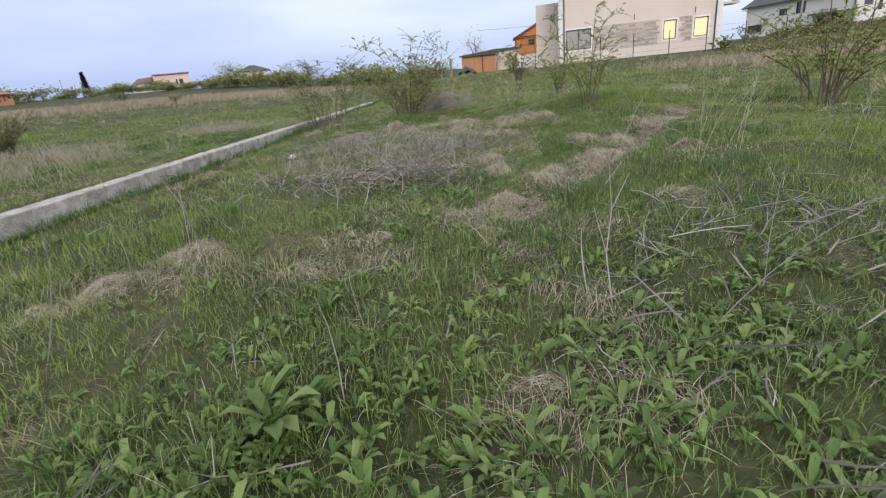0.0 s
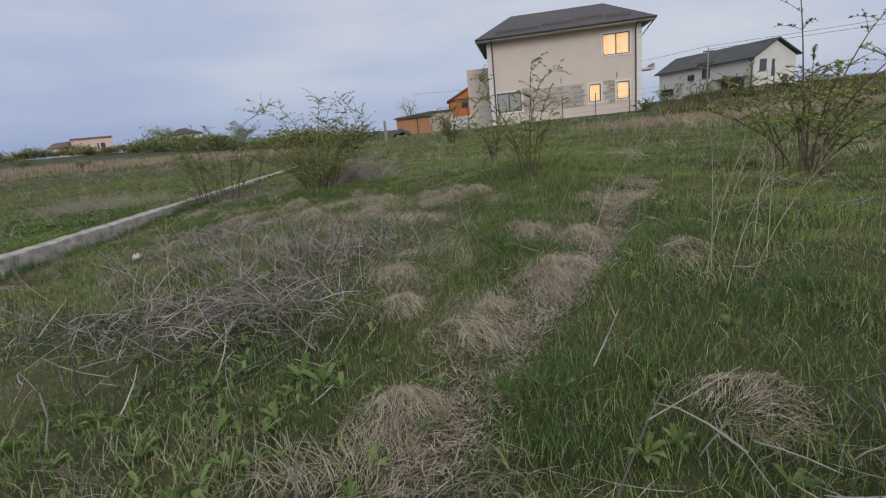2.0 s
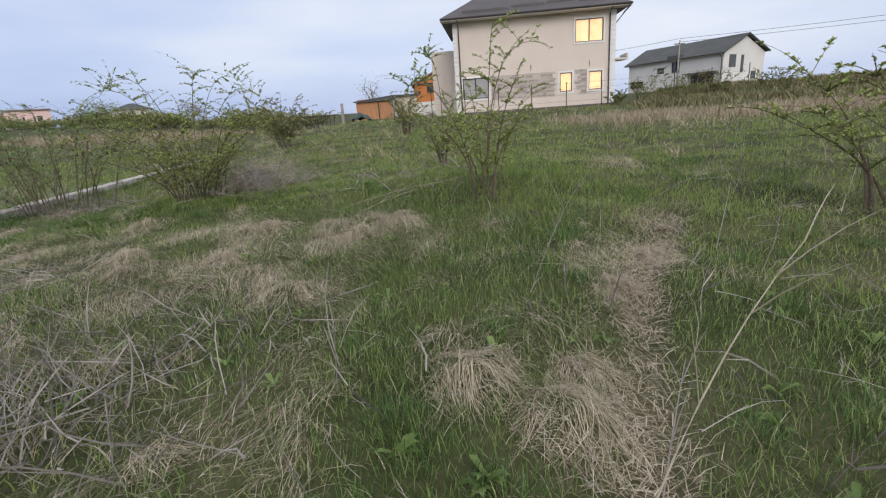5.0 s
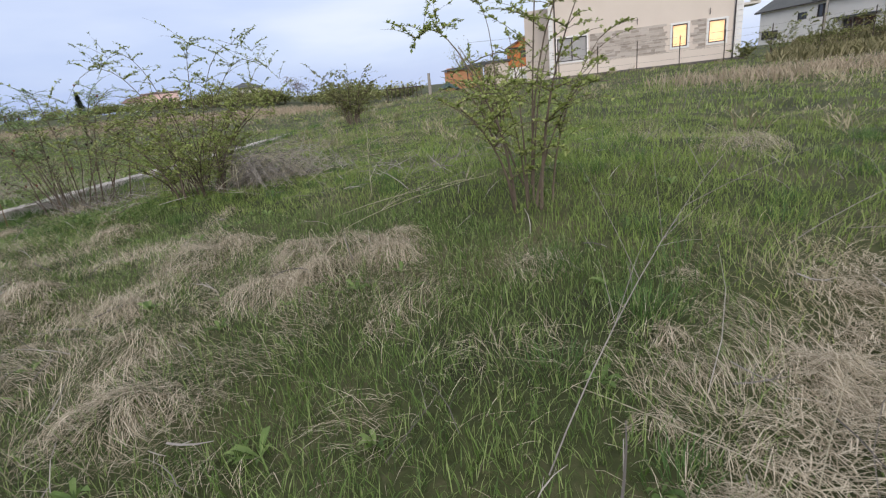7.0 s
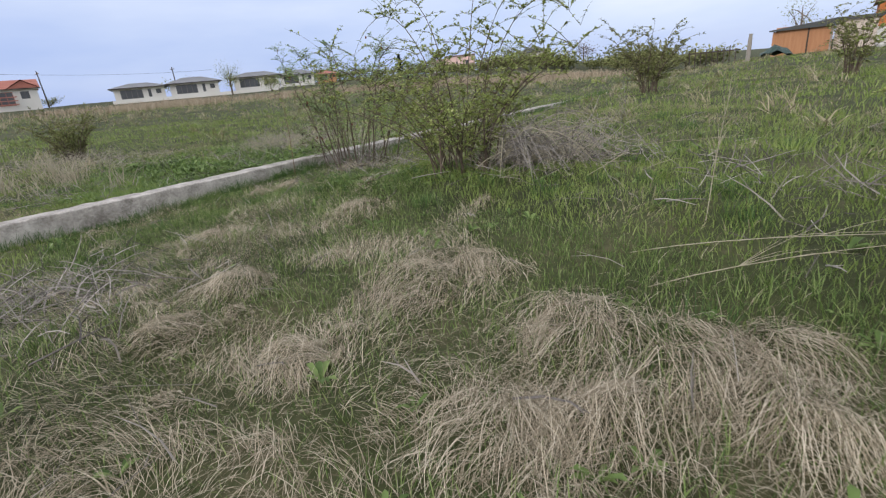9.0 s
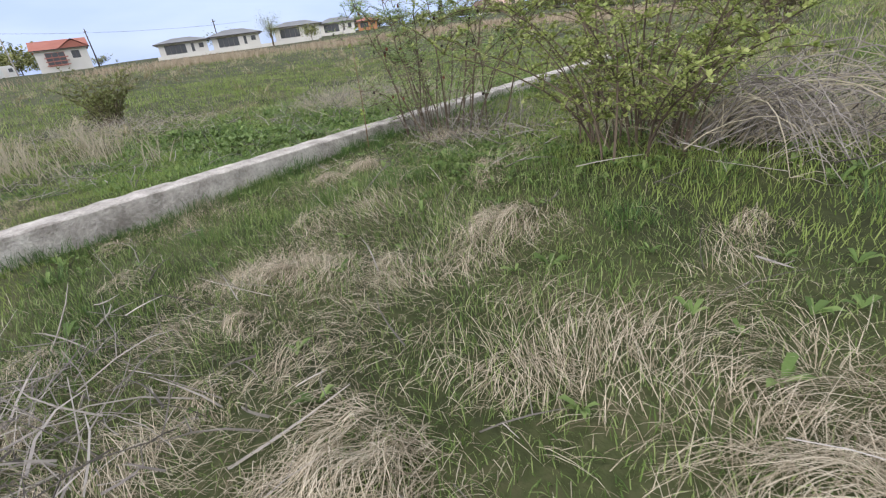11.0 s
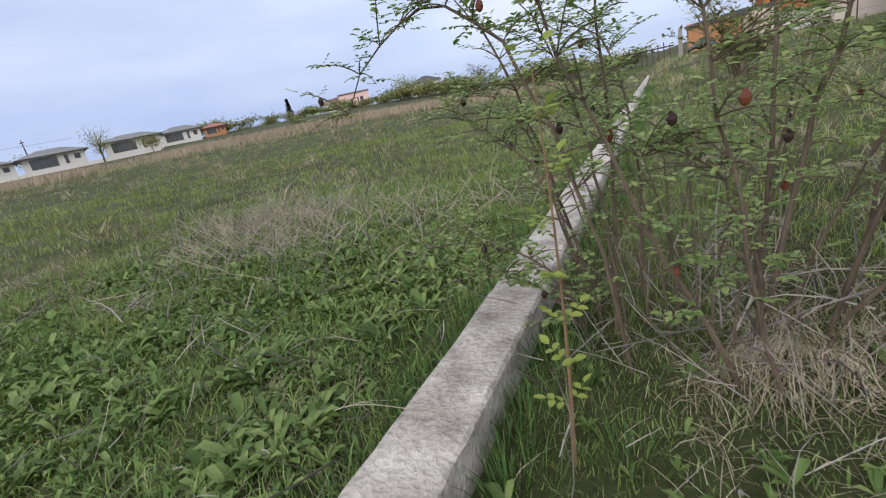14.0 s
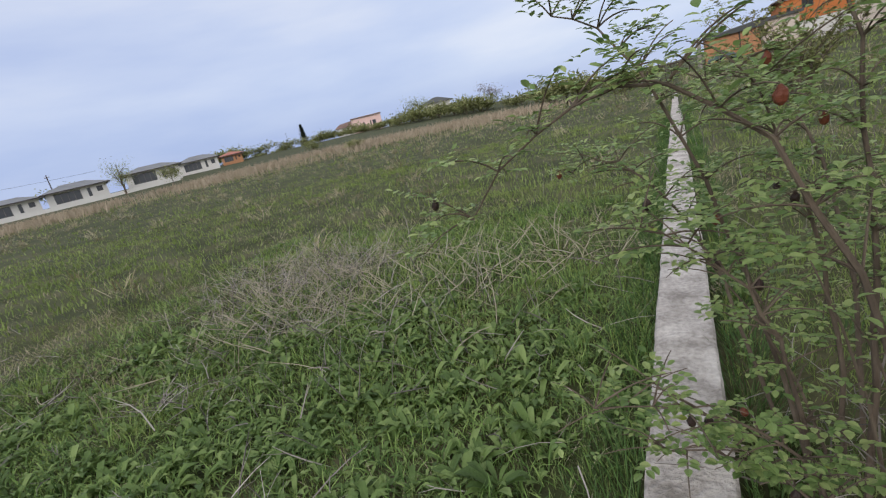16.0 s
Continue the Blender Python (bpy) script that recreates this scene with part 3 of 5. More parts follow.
for args in ((-92.2, 45.2, 67, 8.0, 2.9, 4.75, 5.75), (-88.8, 53.4, 64, 8.3, 3.0, 4.9, 6.1), (-89.6, 66.8, 57, 9.0, 3.3, 5.35, 6.5), (-97.0, 83.2, 52, 8.0, 3.6, 5.6, 6.9)):
    tagged(bungalow(*args), group="row of bungalows")
bungalow(-103.2, 99.8, 50, 5.0, 4.0, 5.6, 6.7, REDROOF, "small bungalow with an orange-red roof", ORANGEWOOD)
tagged(part("garden_wall", Mesh().box((0, 0, 1.5), (27, 0.25, 2.75)), WHITEWALL), "long white garden wall before the bungalows", "wall").matrix_basis = pose(-87.6, 43.0, 0, 0, 0, 62.7)

p = building("pink_house", "pink gabled house with a dark brown roof", -112.3, 171.3, 33.5, 11.6, 9.0, 5.0, 9.5, PINK, "gable", 10.15, BROWNROOF, 0.3,
             [(4.3, 4.9, 5.6, 7.6, GLASS, 0.0, None, 0), (7.0, 7.5, 5.6, 7.8, GLASS, 0.0, None, 0), (8.0, 9.3, 5.4, 7.8, GLASS, 0.0)])
part("side_wing", Mesh().box((-6.0, 1.0, 4.0), (-0.01, 6.0, 7.4)), WHITEWALL, p)
part("wing_roof", Mesh().quad((-7.0, 0.4, 7.4), (0.2, 0.4, 7.4), (0.2, 4, 9.4), (-5.0, 4, 9.0)).quad((-7.0, 0.4, 7.3), (-5.0, 4, 8.9), (0.2, 4, 9.3), (0.2, 0.4, 7.3)), BROWNROOF, p)
part("terrace", Mesh().box((2.5, -2.5, 4.6), (8.5, -0.01, 5.1)), BROWNROOF, p)
building("villa", "wide pale villa with a low grey hip roof among bushes", -97.5, 204.8, 25, 12.0, 10.0, 4.6, 8.9, WHITEWALL, "hip", 11.4, GREYROOF, 1.0,
         [(5.4, 6.8, 5.4, 8.2, GLASS, 0.0), (8.6, 9.6, 5.4, 8.2, GLASS, 0.0), (1.5, 3.4, 5.8, 8.0, GLASS, 0.0)])
rh = building("red_roofed_house", "pale house with a red tiled roof and red balcony rails", -103.5, 29.6, 77.5, 7.6, 8.0, 3.2, 6.2, WHITEWALL, "gable", 7.9, REDROOF, 0.5,
              [(1.4, 4.2, 3.6, 5.8, GLASS, 0.0, REDROOF, 2), (5.2, 6.4, 4.6, 5.8, GLASS, 0.0)])
for z in (3.7, 4.3, 4.9):
    part("balcony_rail", Mesh().box((1.2, -0.5, z), (4.6, -0.35, z + 0.16)), REDROOF, rh)
part("front_gable", Mesh().quad((3.6, -0.55, 6.3), (8.0, -0.55, 6.3), (5.8, -0.55, 7.5)).quad((3.4, -0.7, 6.25), (5.8, -0.7, 7.7), (5.8, 3.5, 7.7), (3.4, 0, 6.25)).quad((8.2, -0.7, 6.25), (8.2, 0, 6.25), (5.8, 3.5, 7.7), (5.8, -0.7, 7.7)), REDROOF, rh)


def caravan():
    c = thing("caravan", pose(-112.8, 23.4, 2.45, 0, 0, 82), "white touring caravan parked at the meadow's edge", "caravan")
    prof = [(0.0, 0.45), (0.12, 0.35), (4.3, 0.35), (4.5, 0.5), (4.35, 1.6), (4.0, 2.35), (3.7, 2.45), (0.6, 2.45), (0.25, 2.3), (0.0, 1.3)]
    m, n = Mesh(), len(prof)
    m.v += [(x, 0.0, z) for x, z in prof] + [(x, 2.1, z) for x, z in prof]
    m.f += [tuple(range(n)), tuple(reversed(range(n, 2 * n)))] + [(i, i + n, (i + 1) % n + n, (i + 1) % n) for i in range(n)]
    part("body", m, CARAVAN, c)
    for x0, x1 in ((0.5, 2.0), (3.3, 3.9)):
        part("window", Mesh().box((x0, -0.03, 1.35), (x1, -0.005, 1.95)), GLASS, c)
    part("door", Mesh().box((2.4, -0.03, 0.55), (3.0, -0.005, 2.1)), WHITE, c)
    w = part("wheel", Mesh().tube([(2.2, -0.04, 0.3), (2.2, 0.16, 0.3)], [0.31, 0.31], 14), RUBBER, c)
    part("rim", Mesh().tube([(2.2, -0.06, 0.3), (2.2, -0.045, 0.3)], [0.17, 0.17], 12), CARAVAN, w)
    part("drawbar", Mesh().tube([(4.4, 1.05, 0.42), (5.4, 1.05, 0.42)], [0.05, 0.05], 5).tube([(5.3, 1.05, 0.42), (5.3, 1.05, 0.0)], [0.04, 0.04], 5), IRON, c)


caravan()


# ---- poles, wires and fences ----
def pole(x, y, h, lean, label, mat=WOODPOST, arm=True):
    z = ground_z(x, y)
    p = thing("utility_pole", pose(x, y, z - 0.2), label, "pole")
    part("shaft", Mesh().tube([(0, 0, 0), (lean * 0.5, 0, h * 0.5), (lean, 0, h)], [0.13, 0.11, 0.08], 7), mat, p)
    if arm:
        part("cross_arm", Mesh().box((lean - 0.7, -0.06, h - 0.5), (lean + 0.7, 0.06, h - 0.38)), IRON, p)
        for k in (-0.6, 0.0, 0.6):
            part("insulator", Mesh().tube([(lean + k, 0, h - 0.38), (lean + k, 0, h - 0.2)], [0.05, 0.03], 6), WHITE, p)
    return p


pole(44.8, 68.7, 6.4, 0.05, "slim concrete street pole before the white house")
pole(-107.5, 27.0, 8.0, -2.0, "leaning pale concrete pole behind the caravan")
pole(-104.0, 38.5, 6.5, -0.6, "thin dark pole beyond the meadow", IRON)
pole(-100.0, 60.0, 6.0, 0.0, "thin dark pole among the bungalows", IRON)
pole(-230.0, 262.0, 13.0, 0.0, "far lattice-armed pole on the skyline", IRON)
for z, e in ((7.6, 9.6), (7.2, 8.8)):
    pts = [(44.8 + t * 60, 68.7 - t * 22, z + (e - z) * t * 1.2 - 4 * 0.5 * t * (1 - t)) for t in np.linspace(0, 1, 9)]
    tagged(part("overhead_wire", Mesh().tube(pts, [0.022] * 9, 4), GUTTER), "sagging dark overhead wire above the white house", "wire")
pts = [(44.8 - t * 40, 68.7 + t * 30, 7.6 - 4 * 1.0 * t * (1 - t)) for t in np.linspace(0, 1, 9)]
tagged(part("overhead_wire", Mesh().tube(pts, [0.02] * 9, 4), GUTTER), "thin overhead wire running behind the houses", "wire")
pts = [(-107.5 + t * 10, 27.0 + t * 40, 9.6 - 1.9 * t - 4 * 0.7 * t * (1 - t)) for t in np.linspace(0, 1, 9)]
tagged(part("overhead_wire", Mesh().tube(pts, [0.018] * 9, 4), GUTTER), "thin overhead wire near the red-roofed house", "wire")

fence = thing("garden_fence", pose(13.23, 49.91, 0, 0, 0, -10.92), "wire fence on thin dark iron posts before the beige house", "fence")
for i, x in enumerate((-2.4, 0.5, 3.4, 6.2, 9.1, 12.0, 14.9, 17.8, 20.7, 23.6)):
    z = 0.2 if x < 15 else 0.2 + 0.05 * (x - 15)
    part("post", Mesh().tube([(x, -1.6, z - 0.3), (x, -1.6, z + 2.35)], [0.035, 0.035], 5), IRON, fence)
for z in (0.5, 1.0, 1.5, 2.0, 2.45):
    part("wire", Mesh().tube([(-2.4, -1.6, z), (9, -1.6, z - 0.02), (15, -1.6, z), (23.6, -1.6, z + 0.4)], [0.006] * 4, 3), IRON, fence)
kerb_m = Mesh().box((-3.0, -1.85, -0.4), (16.0, -1.65, 0.36))
part("base", kerb_m, PLINTH, fence, "dark concrete base strip")
pf = thing("paling_fence", pose(-2.2, 56.5, 0), "dark upright palings beside a pale post", "fence")
for i in range(9):
    part("paling", Mesh().box((i * 0.42, 0, 0.1), (i * 0.42 + 0.07, 0.06, 1.5 + 0.15 * math.sin(i * 2.1))), IRON, pf)
part("rail", Mesh().box((-0.1, 0.07, 1.2), (3.7, 0.12, 1.3)), IRON, pf)
tagged(part("gate_post", Mesh().tube([(1.95, 57.6, -0.2), (1.98, 57.6, 1.4), (2.0, 57.6, 2.35)], [0.17, 0.15, 0.13], 8), WOODPOST), "pale weathered concrete gate post", "post")
tp = Mesh()
for i in range(8):
    for j in range(5):
        f = lambda a, b: (2.6 + a * 0.3, 59.0 + b * 0.4, 0.4 + 0.9 * math.sin((a + 1) * 0.35) * math.exp(-((b - 2) ** 2) * 0.18) + 0.1 * math.sin(a * 1.9 + b))
        tp.quad(f(i, j), f(i + 1, j), f(i + 1, j + 1), f(i, j + 1))
tagged(part("tarpaulin", tp, TARP), "dark green tarpaulin heaped over a pile", "tarpaulin")
rng = random.Random(4)
for i in range(9):
    bm = bmesh.new()
    bmesh.ops.create_icosphere(bm, subdivisions=2, radius=0.3 + 0.25 * rng.random())
    for v in bm.verts:
        v.co *= 0.8 + 0.5 * noise.noise(v.co * 3 + Vector((i, 0, 0)))
    me = bpy.data.meshes.new("sack")
    bm.to_mesh(me)
    bm.free()
    me.materials.append(RUBBLE)
    ob = new("rubble_sack", me)
    x, y = 10.3 + i * 0.55 + rng.random() * 0.3, 62 + rng.random()
    ob.matrix_basis = pose(x, y, ground_z(x, y) + 0.25)
    tagged(ob, "pale rubble sack lying by the houses", "sack", "rubble sacks")
for x, y, r, lab in ((2.05, 9.2, 0.06, "pale stone half sunk in the grass"), (-1.0, 44.7, 0.13, "pale block lying near the far bush")):
    bm = bmesh.new()
    bmesh.ops.create_icosphere(bm, subdivisions=3, radius=r)
    for v in bm.verts:
        v.co *= 1 + 0.5 * noise.noise(v.co * 4 / r * 0.3 + Vector((x, y, 0)))
        v.co.z *= 0.75
    me = bpy.data.meshes.new("stone")
    bm.to_mesh(me)
    bm.free()
    me.materials.append(RUBBLE)
    ob = new("stone", me)
    ob.matrix_basis = pose(x, y, ground_z(x, y) + r * 0.45)
    tagged(ob, lab, "stone")


# ---- shrubs and trees ----
def bezier(a, b, c, n):
    a, b, c = Vector(a), Vector(b), Vector(c)
    return [a * (1 - t) ** 2 + b * 2 * t * (1 - t) + c * t * t for t in (i / (n - 1) for i in range(n))]


def shrub(name, label, x, y, seed, stems, h, spread, leaf, leaves, mat=LEAF, shoots=(), lift=0.35, twigs=5, bare=0.0, cat="shrub", thick=0.013, clear=0.45, root=0.3):
    """A many-stemmed shrub: arched stems and twigs, and a crown of small leaves set along them."""
    rng = random.Random(seed)
    s = thing(name, pose(x, y, ground_z(x, y) - 0.03), label, cat)
    wood, crown, lines = Mesh(), Mesh(), []
    for i in range(stems):
        a = 6.283 * (i + rng.random() * 0.8) / stems
        r, hh = spread * (0.35 + 0.75 * rng.random()), h * (0.48 + 0.55 * rng.random())
        b = Vector((math.cos(a) * root * spread * rng.random(), math.sin(a) * root * spread * rng.random(), -0.05))
        tip = Vector((math.cos(a) * r, math.sin(a) * r, hh))
        mid = b.lerp(tip, 0.45) + Vector((-math.cos(a) * r * 0.28, -math.sin(a) * r * 0.28, hh * 0.18))
        lines.append((bezier(b, mid, tip, 8), thick * (0.6 + 0.6 * rng.random()), True))
    for (dx, dy, z1, ex, ey, z2) in shoots:
        lines.append((bezier((dx * 0.1, dy * 0.1, 0.2), (dx, dy, z1), (ex, ey, z2), 12), thick * 0.6, True))
    for pts, r, main in list(lines):
        wood.tube(pts, [r * (1 - 0.8 * k / (len(pts) - 1)) for k in range(len(pts))], 5)
        for _ in range(twigs):
            k = rng.randint(int(len(pts) * lift), len(pts) - 1)
            a, ln = rng.random() * 6.283, h * (0.12 + 0.22 * rng.random())
            p = pts[k]
            out = Vector((math.cos(a), math.sin(a), 0.15 + 0.7 * rng.random()))
            q = p + out * ln
            q.z -= ln * 0.2 * rng.random()
            tw = bezier(p, p.lerp(q, 0.5) + Vector((0, 0, ln * 0.2)), q, 5)
            wood.tube(tw, [r * 0.32, r * 0.27, r * 0.22, r * 0.16, r * 0.1], 3)
            lines.append((tw, r * 0.3, False))
    places = []
    for pts, r, main in lines:
        if rng.random() < bare:
            continue
        for k in range(len(pts) - 1):
            if main and k < len(pts) * clear:
                continue
            places.append((pts[k], pts[k + 1]))
    for i in range(leaves // 5):
        p, q = rng.choice(places)
        at, d = p.lerp(q, rng.random()), (q - p).normalized()
        for _ in range(5):
            way = Vector((rng.uniform(-1, 1), rng.uniform(-1, 1), rng.uniform(-0.3, 0.9))) + d * 0.4
            z = leaf * (0.55 + 0.8 * rng.random())
            crown.leaf(at + d * rng.uniform(-0.4, 0.4) * leaf, way, (rng.uniform(-0.4, 0.4), rng.uniform(-0.4, 0.4), 1), z, z * 0.6)
    part("trunk", wood, BARK, s)
    part("crown", crown, mat, s)
    return s


B = shrub("shrub", "large arching hawthorn-like shrub in fresh small leaf", 3.73, 13.95, 11, 32, 1.5, 1.35, 0.032, 27000, shoots=(
    (-0.6, -0.1, 2.7, -1.75, 0.1, 1.5), (-0.45, 0.2, 2.8, -1.5, 0.5, 1.8), (0.35, 0.3, 2.7, 0.9, 0.9, 1.8), (0.7, 0.2, 2.5, 1.25, 0.5, 1.5), (0.2, 0.1, 2.2, 0.3, 0.1, 2.05), (0.9, -0.1, 1.8, 1.5, -0.2, 0.9), (-0.8, 0.2, 1.9, -1.35, 0.1, 1.0), (0.3, -0.7, 1.9, 0.5, -1.2, 1.0), (-0.9, -0.4, 1.7, -1.7, -0.7, 0.95)), twigs=17, lift=0.36, thick=0.0125, clear=0.5, root=0.42)
shrub("shrub", "slender young shrub with sparse fresh leaves", 7.98, 14.5, 12, 8, 1.45, 0.55, 0.04, 4200, shoots=((0.1, 0, 2.0, -0.2, 0, 2.0),), twigs=8, thick=0.015)
shrub("shrub", "upright shrub with an arching leafy shoot", 8.2, 11.4, 13, 8, 1.45, 0.66, 0.034, 6500, shoots=((0.1, 0.1, 2.2, 0.9, 0.2, 1.75), (0.1, 0, 1.9, 0.15, 0, 2.0), (-0.6, 0.3, 1.9, -0.9, 0.4, 1.35)), twigs=12, lift=0.36, thick=0.014, clear=0.45)
shrub("shrub", "broad open shrub with dark stems and small leaves", 12.0, 9.6, 14, 15, 1.7, 1.35, 0.045, 9000, shoots=((-0.2, 0, 2.9, -0.35, 0, 2.75), (0.8, -0.2, 1.2, 2.4, -0.3, 1.1), (0.9, 0.2, 2.4, 1.7, 0.3, 2.4)), twigs=13, lift=0.4, thick=0.022, clear=0.45)
shrub("shrub", "low olive-leaved shrub beyond the low wall", -8.9, 13.6, 15, 26, 1.25, 1.15, 0.045, 9000, FARLEAF, twigs=12, lift=0.3, clear=0.3)
shrub("shrub", "dense olive bush beside the far end of the low wall", 2.5, 26.3, 16, 24, 2.1, 1.35, 0.075, 5200, FARLEAF, twigs=12, lift=0.35, thick=0.02)
shrub("shrub", "dense green bush near the shed", 8.1, 44.2, 17, 16, 2.2, 1.1, 0.09, 1800, FARLEAF, twigs=5)
shrub("shrub", "young olive bush standing in the grass", 7.7, 28.0, 18, 14, 1.9, 0.9, 0.07, 2800, FARLEAF, twigs=9, thick=0.018)
shrub("shrub", "low grey-green bush far up the meadow", -3.0, 48.0, 19, 14, 1.8, 1.8, 0.1, 1500, FARLEAF, twigs=5)
for i, (x, y, h, r) in enumerate(((27.5, 44.5, 2.3, 1.6), (29.5, 43.8, 2.0, 1.6), (32.0, 45.0, 2.2, 1.8), (35.0, 46.0, 1.8, 1.8), (38.5, 45.0, 1.4, 1.6), (42.0, 47.0, 1.4, 1.8), (25.5, 44.8, 1.2, 0.9))):
    shrub("shrub", "olive-green bush along the fence by the white house", x, y, 30 + i, 14, h, r, 0.12, 1500, FARLEAF, twigs=5, cat="shrub")


def rose():
    """The wild rose over the low wall, near enough for single leaves and withered hips."""
    rng = random.Random(21)
    x0, y0 = 0.95, 14.65
    s = thing("wild_rose", pose(x0, y0, ground_z(x0, y0) - 0.03), "wild rose bush with fresh leaves and withered dark hips", "shrub")
    wood, crown, lines = Mesh(), Mesh(), []
    canes = [  # base x y, bend x y z, tip x y z, radius
        (0.1, -0.42, -0.2, -0.5, 2.28, -1.25, -0.25, 1.28, 0.010), (0.24, -0.4, -0.25, -0.6, 1.0, -0.42, -0.75, 1.95, 0.011), (0.3, -0.45, 0.1, -0.6, 1.1, 0.0, -0.7, 1.8, 0.009), (-0.1, 0.1, -0.45, 0.1, 1.7, -0.95, 0.1, 1.95, 0.010), (0.0, -0.1, 0.0, 0.0, 1.3, -0.2, 0.1, 2.2, 0.012),
        (0.3, 0.1, 0.5, 0.1, 1.5, 0.9, 0.1, 2.1, 0.013), (0.25, -0.1, 0.35, -0.2, 1.4, 0.25, -0.3, 2.0, 0.011), (-0.15, -0.05, -0.2, -0.1, 1.0, -0.75, -0.2, 1.15, 0.009),
        (-0.1, -0.2, -0.2, -0.3, 0.7, -0.95, -0.35, 0.62, 0.008), (-0.05, -0.25, -0.3, -0.3, 0.55, -0.8, -0.3, 0.42, 0.007), (0.4, -0.2, 0.8, -0.3, 1.0, 1.4, -0.3, 1.1, 0.010),
        (0.4, 0.2, 0.9, 0.4, 1.4, 1.5, 0.6, 1.4, 0.011), (0.1, 0.3, 0.1, 0.7, 1.6, -0.5, 1.0, 1.5, 0.010), (0.3, 0.4, 0.6, 0.9, 1.6, 0.9, 1.2, 1.5, 0.010), (-0.15, 0.2, -0.5, 0.5, 1.5, -1.1, 0.7, 1.2, 0.009),
        (0.5, 0.0, 0.9, -0.1, 1.8, 1.3, -0.2, 1.7, 0.012), (0.6, 0.2, 0.8, 0.1, 1.2, 0.6, -0.2, 1.5, 0.010), (0.3, -0.2, 0.2, -0.4, 1.1, -0.1, -0.5, 0.95, 0.008), (0.0, 0.1, -0.1, 0.1, 1.2, -0.45, 0.0, 1.55, 0.010), (0.9, 0.1, 1.3, 0.0, 1.3, 1.7, -0.1, 1.4, 0.010)]
    for bx, by, mx, my, mz, tx, ty, tz, r in canes:
        if bx < 0.22:
            bx, by, mx, my, tx, ty = bx - 0.29, by + 0.07, mx - 0.2, my + 0.07, tx - 0.1, ty + 0.05
        tz = min(tz, 1.85)
        pts = bezier((bx, by, -0.05), (mx, my, mz), (tx, ty, tz), 14)
        pts = [p + Vector((rng.uniform(-1, 1), rng.uniform(-1, 1), rng.uniform(-1, 1))) * 0.012 for p in pts]
        wood.tube(pts, [r * (1 - 0.75 * k / 13) for k in range(14)], 6)
        lines.append(pts)
        for k in range(3, 14):
            for _ in range(3):
                p, a, ln = pts[k], rng.random() * 6.283, 0.08 + 0.19 * rng.random()
                q = p + Vector((math.cos(a), math.sin(a) * 0.8, rng.uniform(-0.2, 0.8))) * ln
                tw = bezier(p, p.lerp(q, 0.5) + Vector((0, 0, 0.04)), q, 6)
                wood.tube(tw, [0.0032, 0.003, 0.0027, 0.0023, 0.002, 0.0014], 4)
                lines.append(tw)
    for i in range(12):  # thorny bare stems inside
        a, r = rng.random() * 6.283, 0.1 + 0.5 * rng.random()
        b = Vector((math.cos(a) * r, math.sin(a) * r * 0.8, 0))
        wood.tube(bezier(b, b + Vector((0, 0, 0.5)), b * 1.5 + Vector((rng.uniform(-0.2, 0.2), 0, 0.7 + 0.5 * rng.random())), 5), [0.007, 0.006, 0.005, 0.004, 0.002], 5)

    def leaflet(n):
        m = Mesh()
        prof = [(0, 0), (0.22, 0.24), (0.5, 0.33), (0.78, 0.22), (1.0, 0.0)]
        for sgn in (1, -1):
            for (a, wa), (b, wb) in zip(prof, prof[1:]):
                za, zb = -0.16 * a * a + 0.02 * n * math.sin(7 * a), -0.16 * b * b + 0.02 * n * math.sin(7 * b)
                q = [(a, 0, za), (b, 0, zb), (b, sgn * wb, zb + 0.22 * wb), (a, sgn * wa, za + 0.22 * wa)]
                q = [v for k, v in enumerate(q) if not (k == 3 and wa == 0) and not (k == 2 and wb == 0)]
                m.quad(*(q if sgn > 0 else list(reversed(q))))
        return m
    kinds = [leaflet(n).data("leaf", ROSE) for n in (0, 1, 2)] + [leaflet(1).data("leaf", YOUNG)]
    part("trunk", wood, BARK, s)
    nodes = []
    for tw in lines:
        for k in range(len(tw) // 2 if len(tw) > 8 else 1, len(tw)):
            nodes.append((tw[k], (tw[k] - tw[k - 1]).normalized()))
    nodes = [n for n in nodes if n[0].z > 0.95 or rng.random() < 0.45]
    rng.shuffle(nodes)

    def spray(p, d, size):
        side = d.cross(Vector((0, 0, 1)))
        side = side.normalized() if side.length > 0.05 else Vector((1, 0, 0))
        a = rng.random() * 6.283
        stem = (Vector((math.cos(a), math.sin(a), rng.uniform(-0.1, 0.6))) + d * 0.5).normalized()
        across = stem.cross(Vector((0, 0, 1))).normalized()
        out = [(p + stem * size * 1.9, stem, size)]
        for k in (0.7, 1.35):
            for sg in (1, -1):
                out.append((p + stem * size * k, (stem * 0.45 + across * sg).normalized(), size * 0.9))
        return out
    single = 0
    for n, (p, d) in enumerate(nodes[:3300]):
        size = 0.022 + 0.021 * rng.random()
        for q, w, z in spray(p, d, size):
            near = -0.9 < q.x < 0.35 and q.y < 0.25 and q.z > 0.25
            if near and single < 300:
                up = Vector((rng.uniform(-0.3, 0.3), rng.uniform(-0.3, 0.3), 1))
                sd = up.cross(w).normalized()
                m = Matrix((w, sd, w.cross(sd))).transposed().to_4x4()
                m.translation = q
                ob = new("leaf", rng.choice(kinds[:3] if rng.random() < 0.85 else kinds[3:]))
                ob.parent = s
                ob.matrix_basis = m @ Matrix.Diagonal((z, z, z, 1))
                single += 1
            else:
                crown.oval(q, w, (rng.uniform(-0.3, 0.3), rng.uniform(-0.3, 0.3), 1), z, z * 0.62)
    part("crown", crown, ROSE, s)
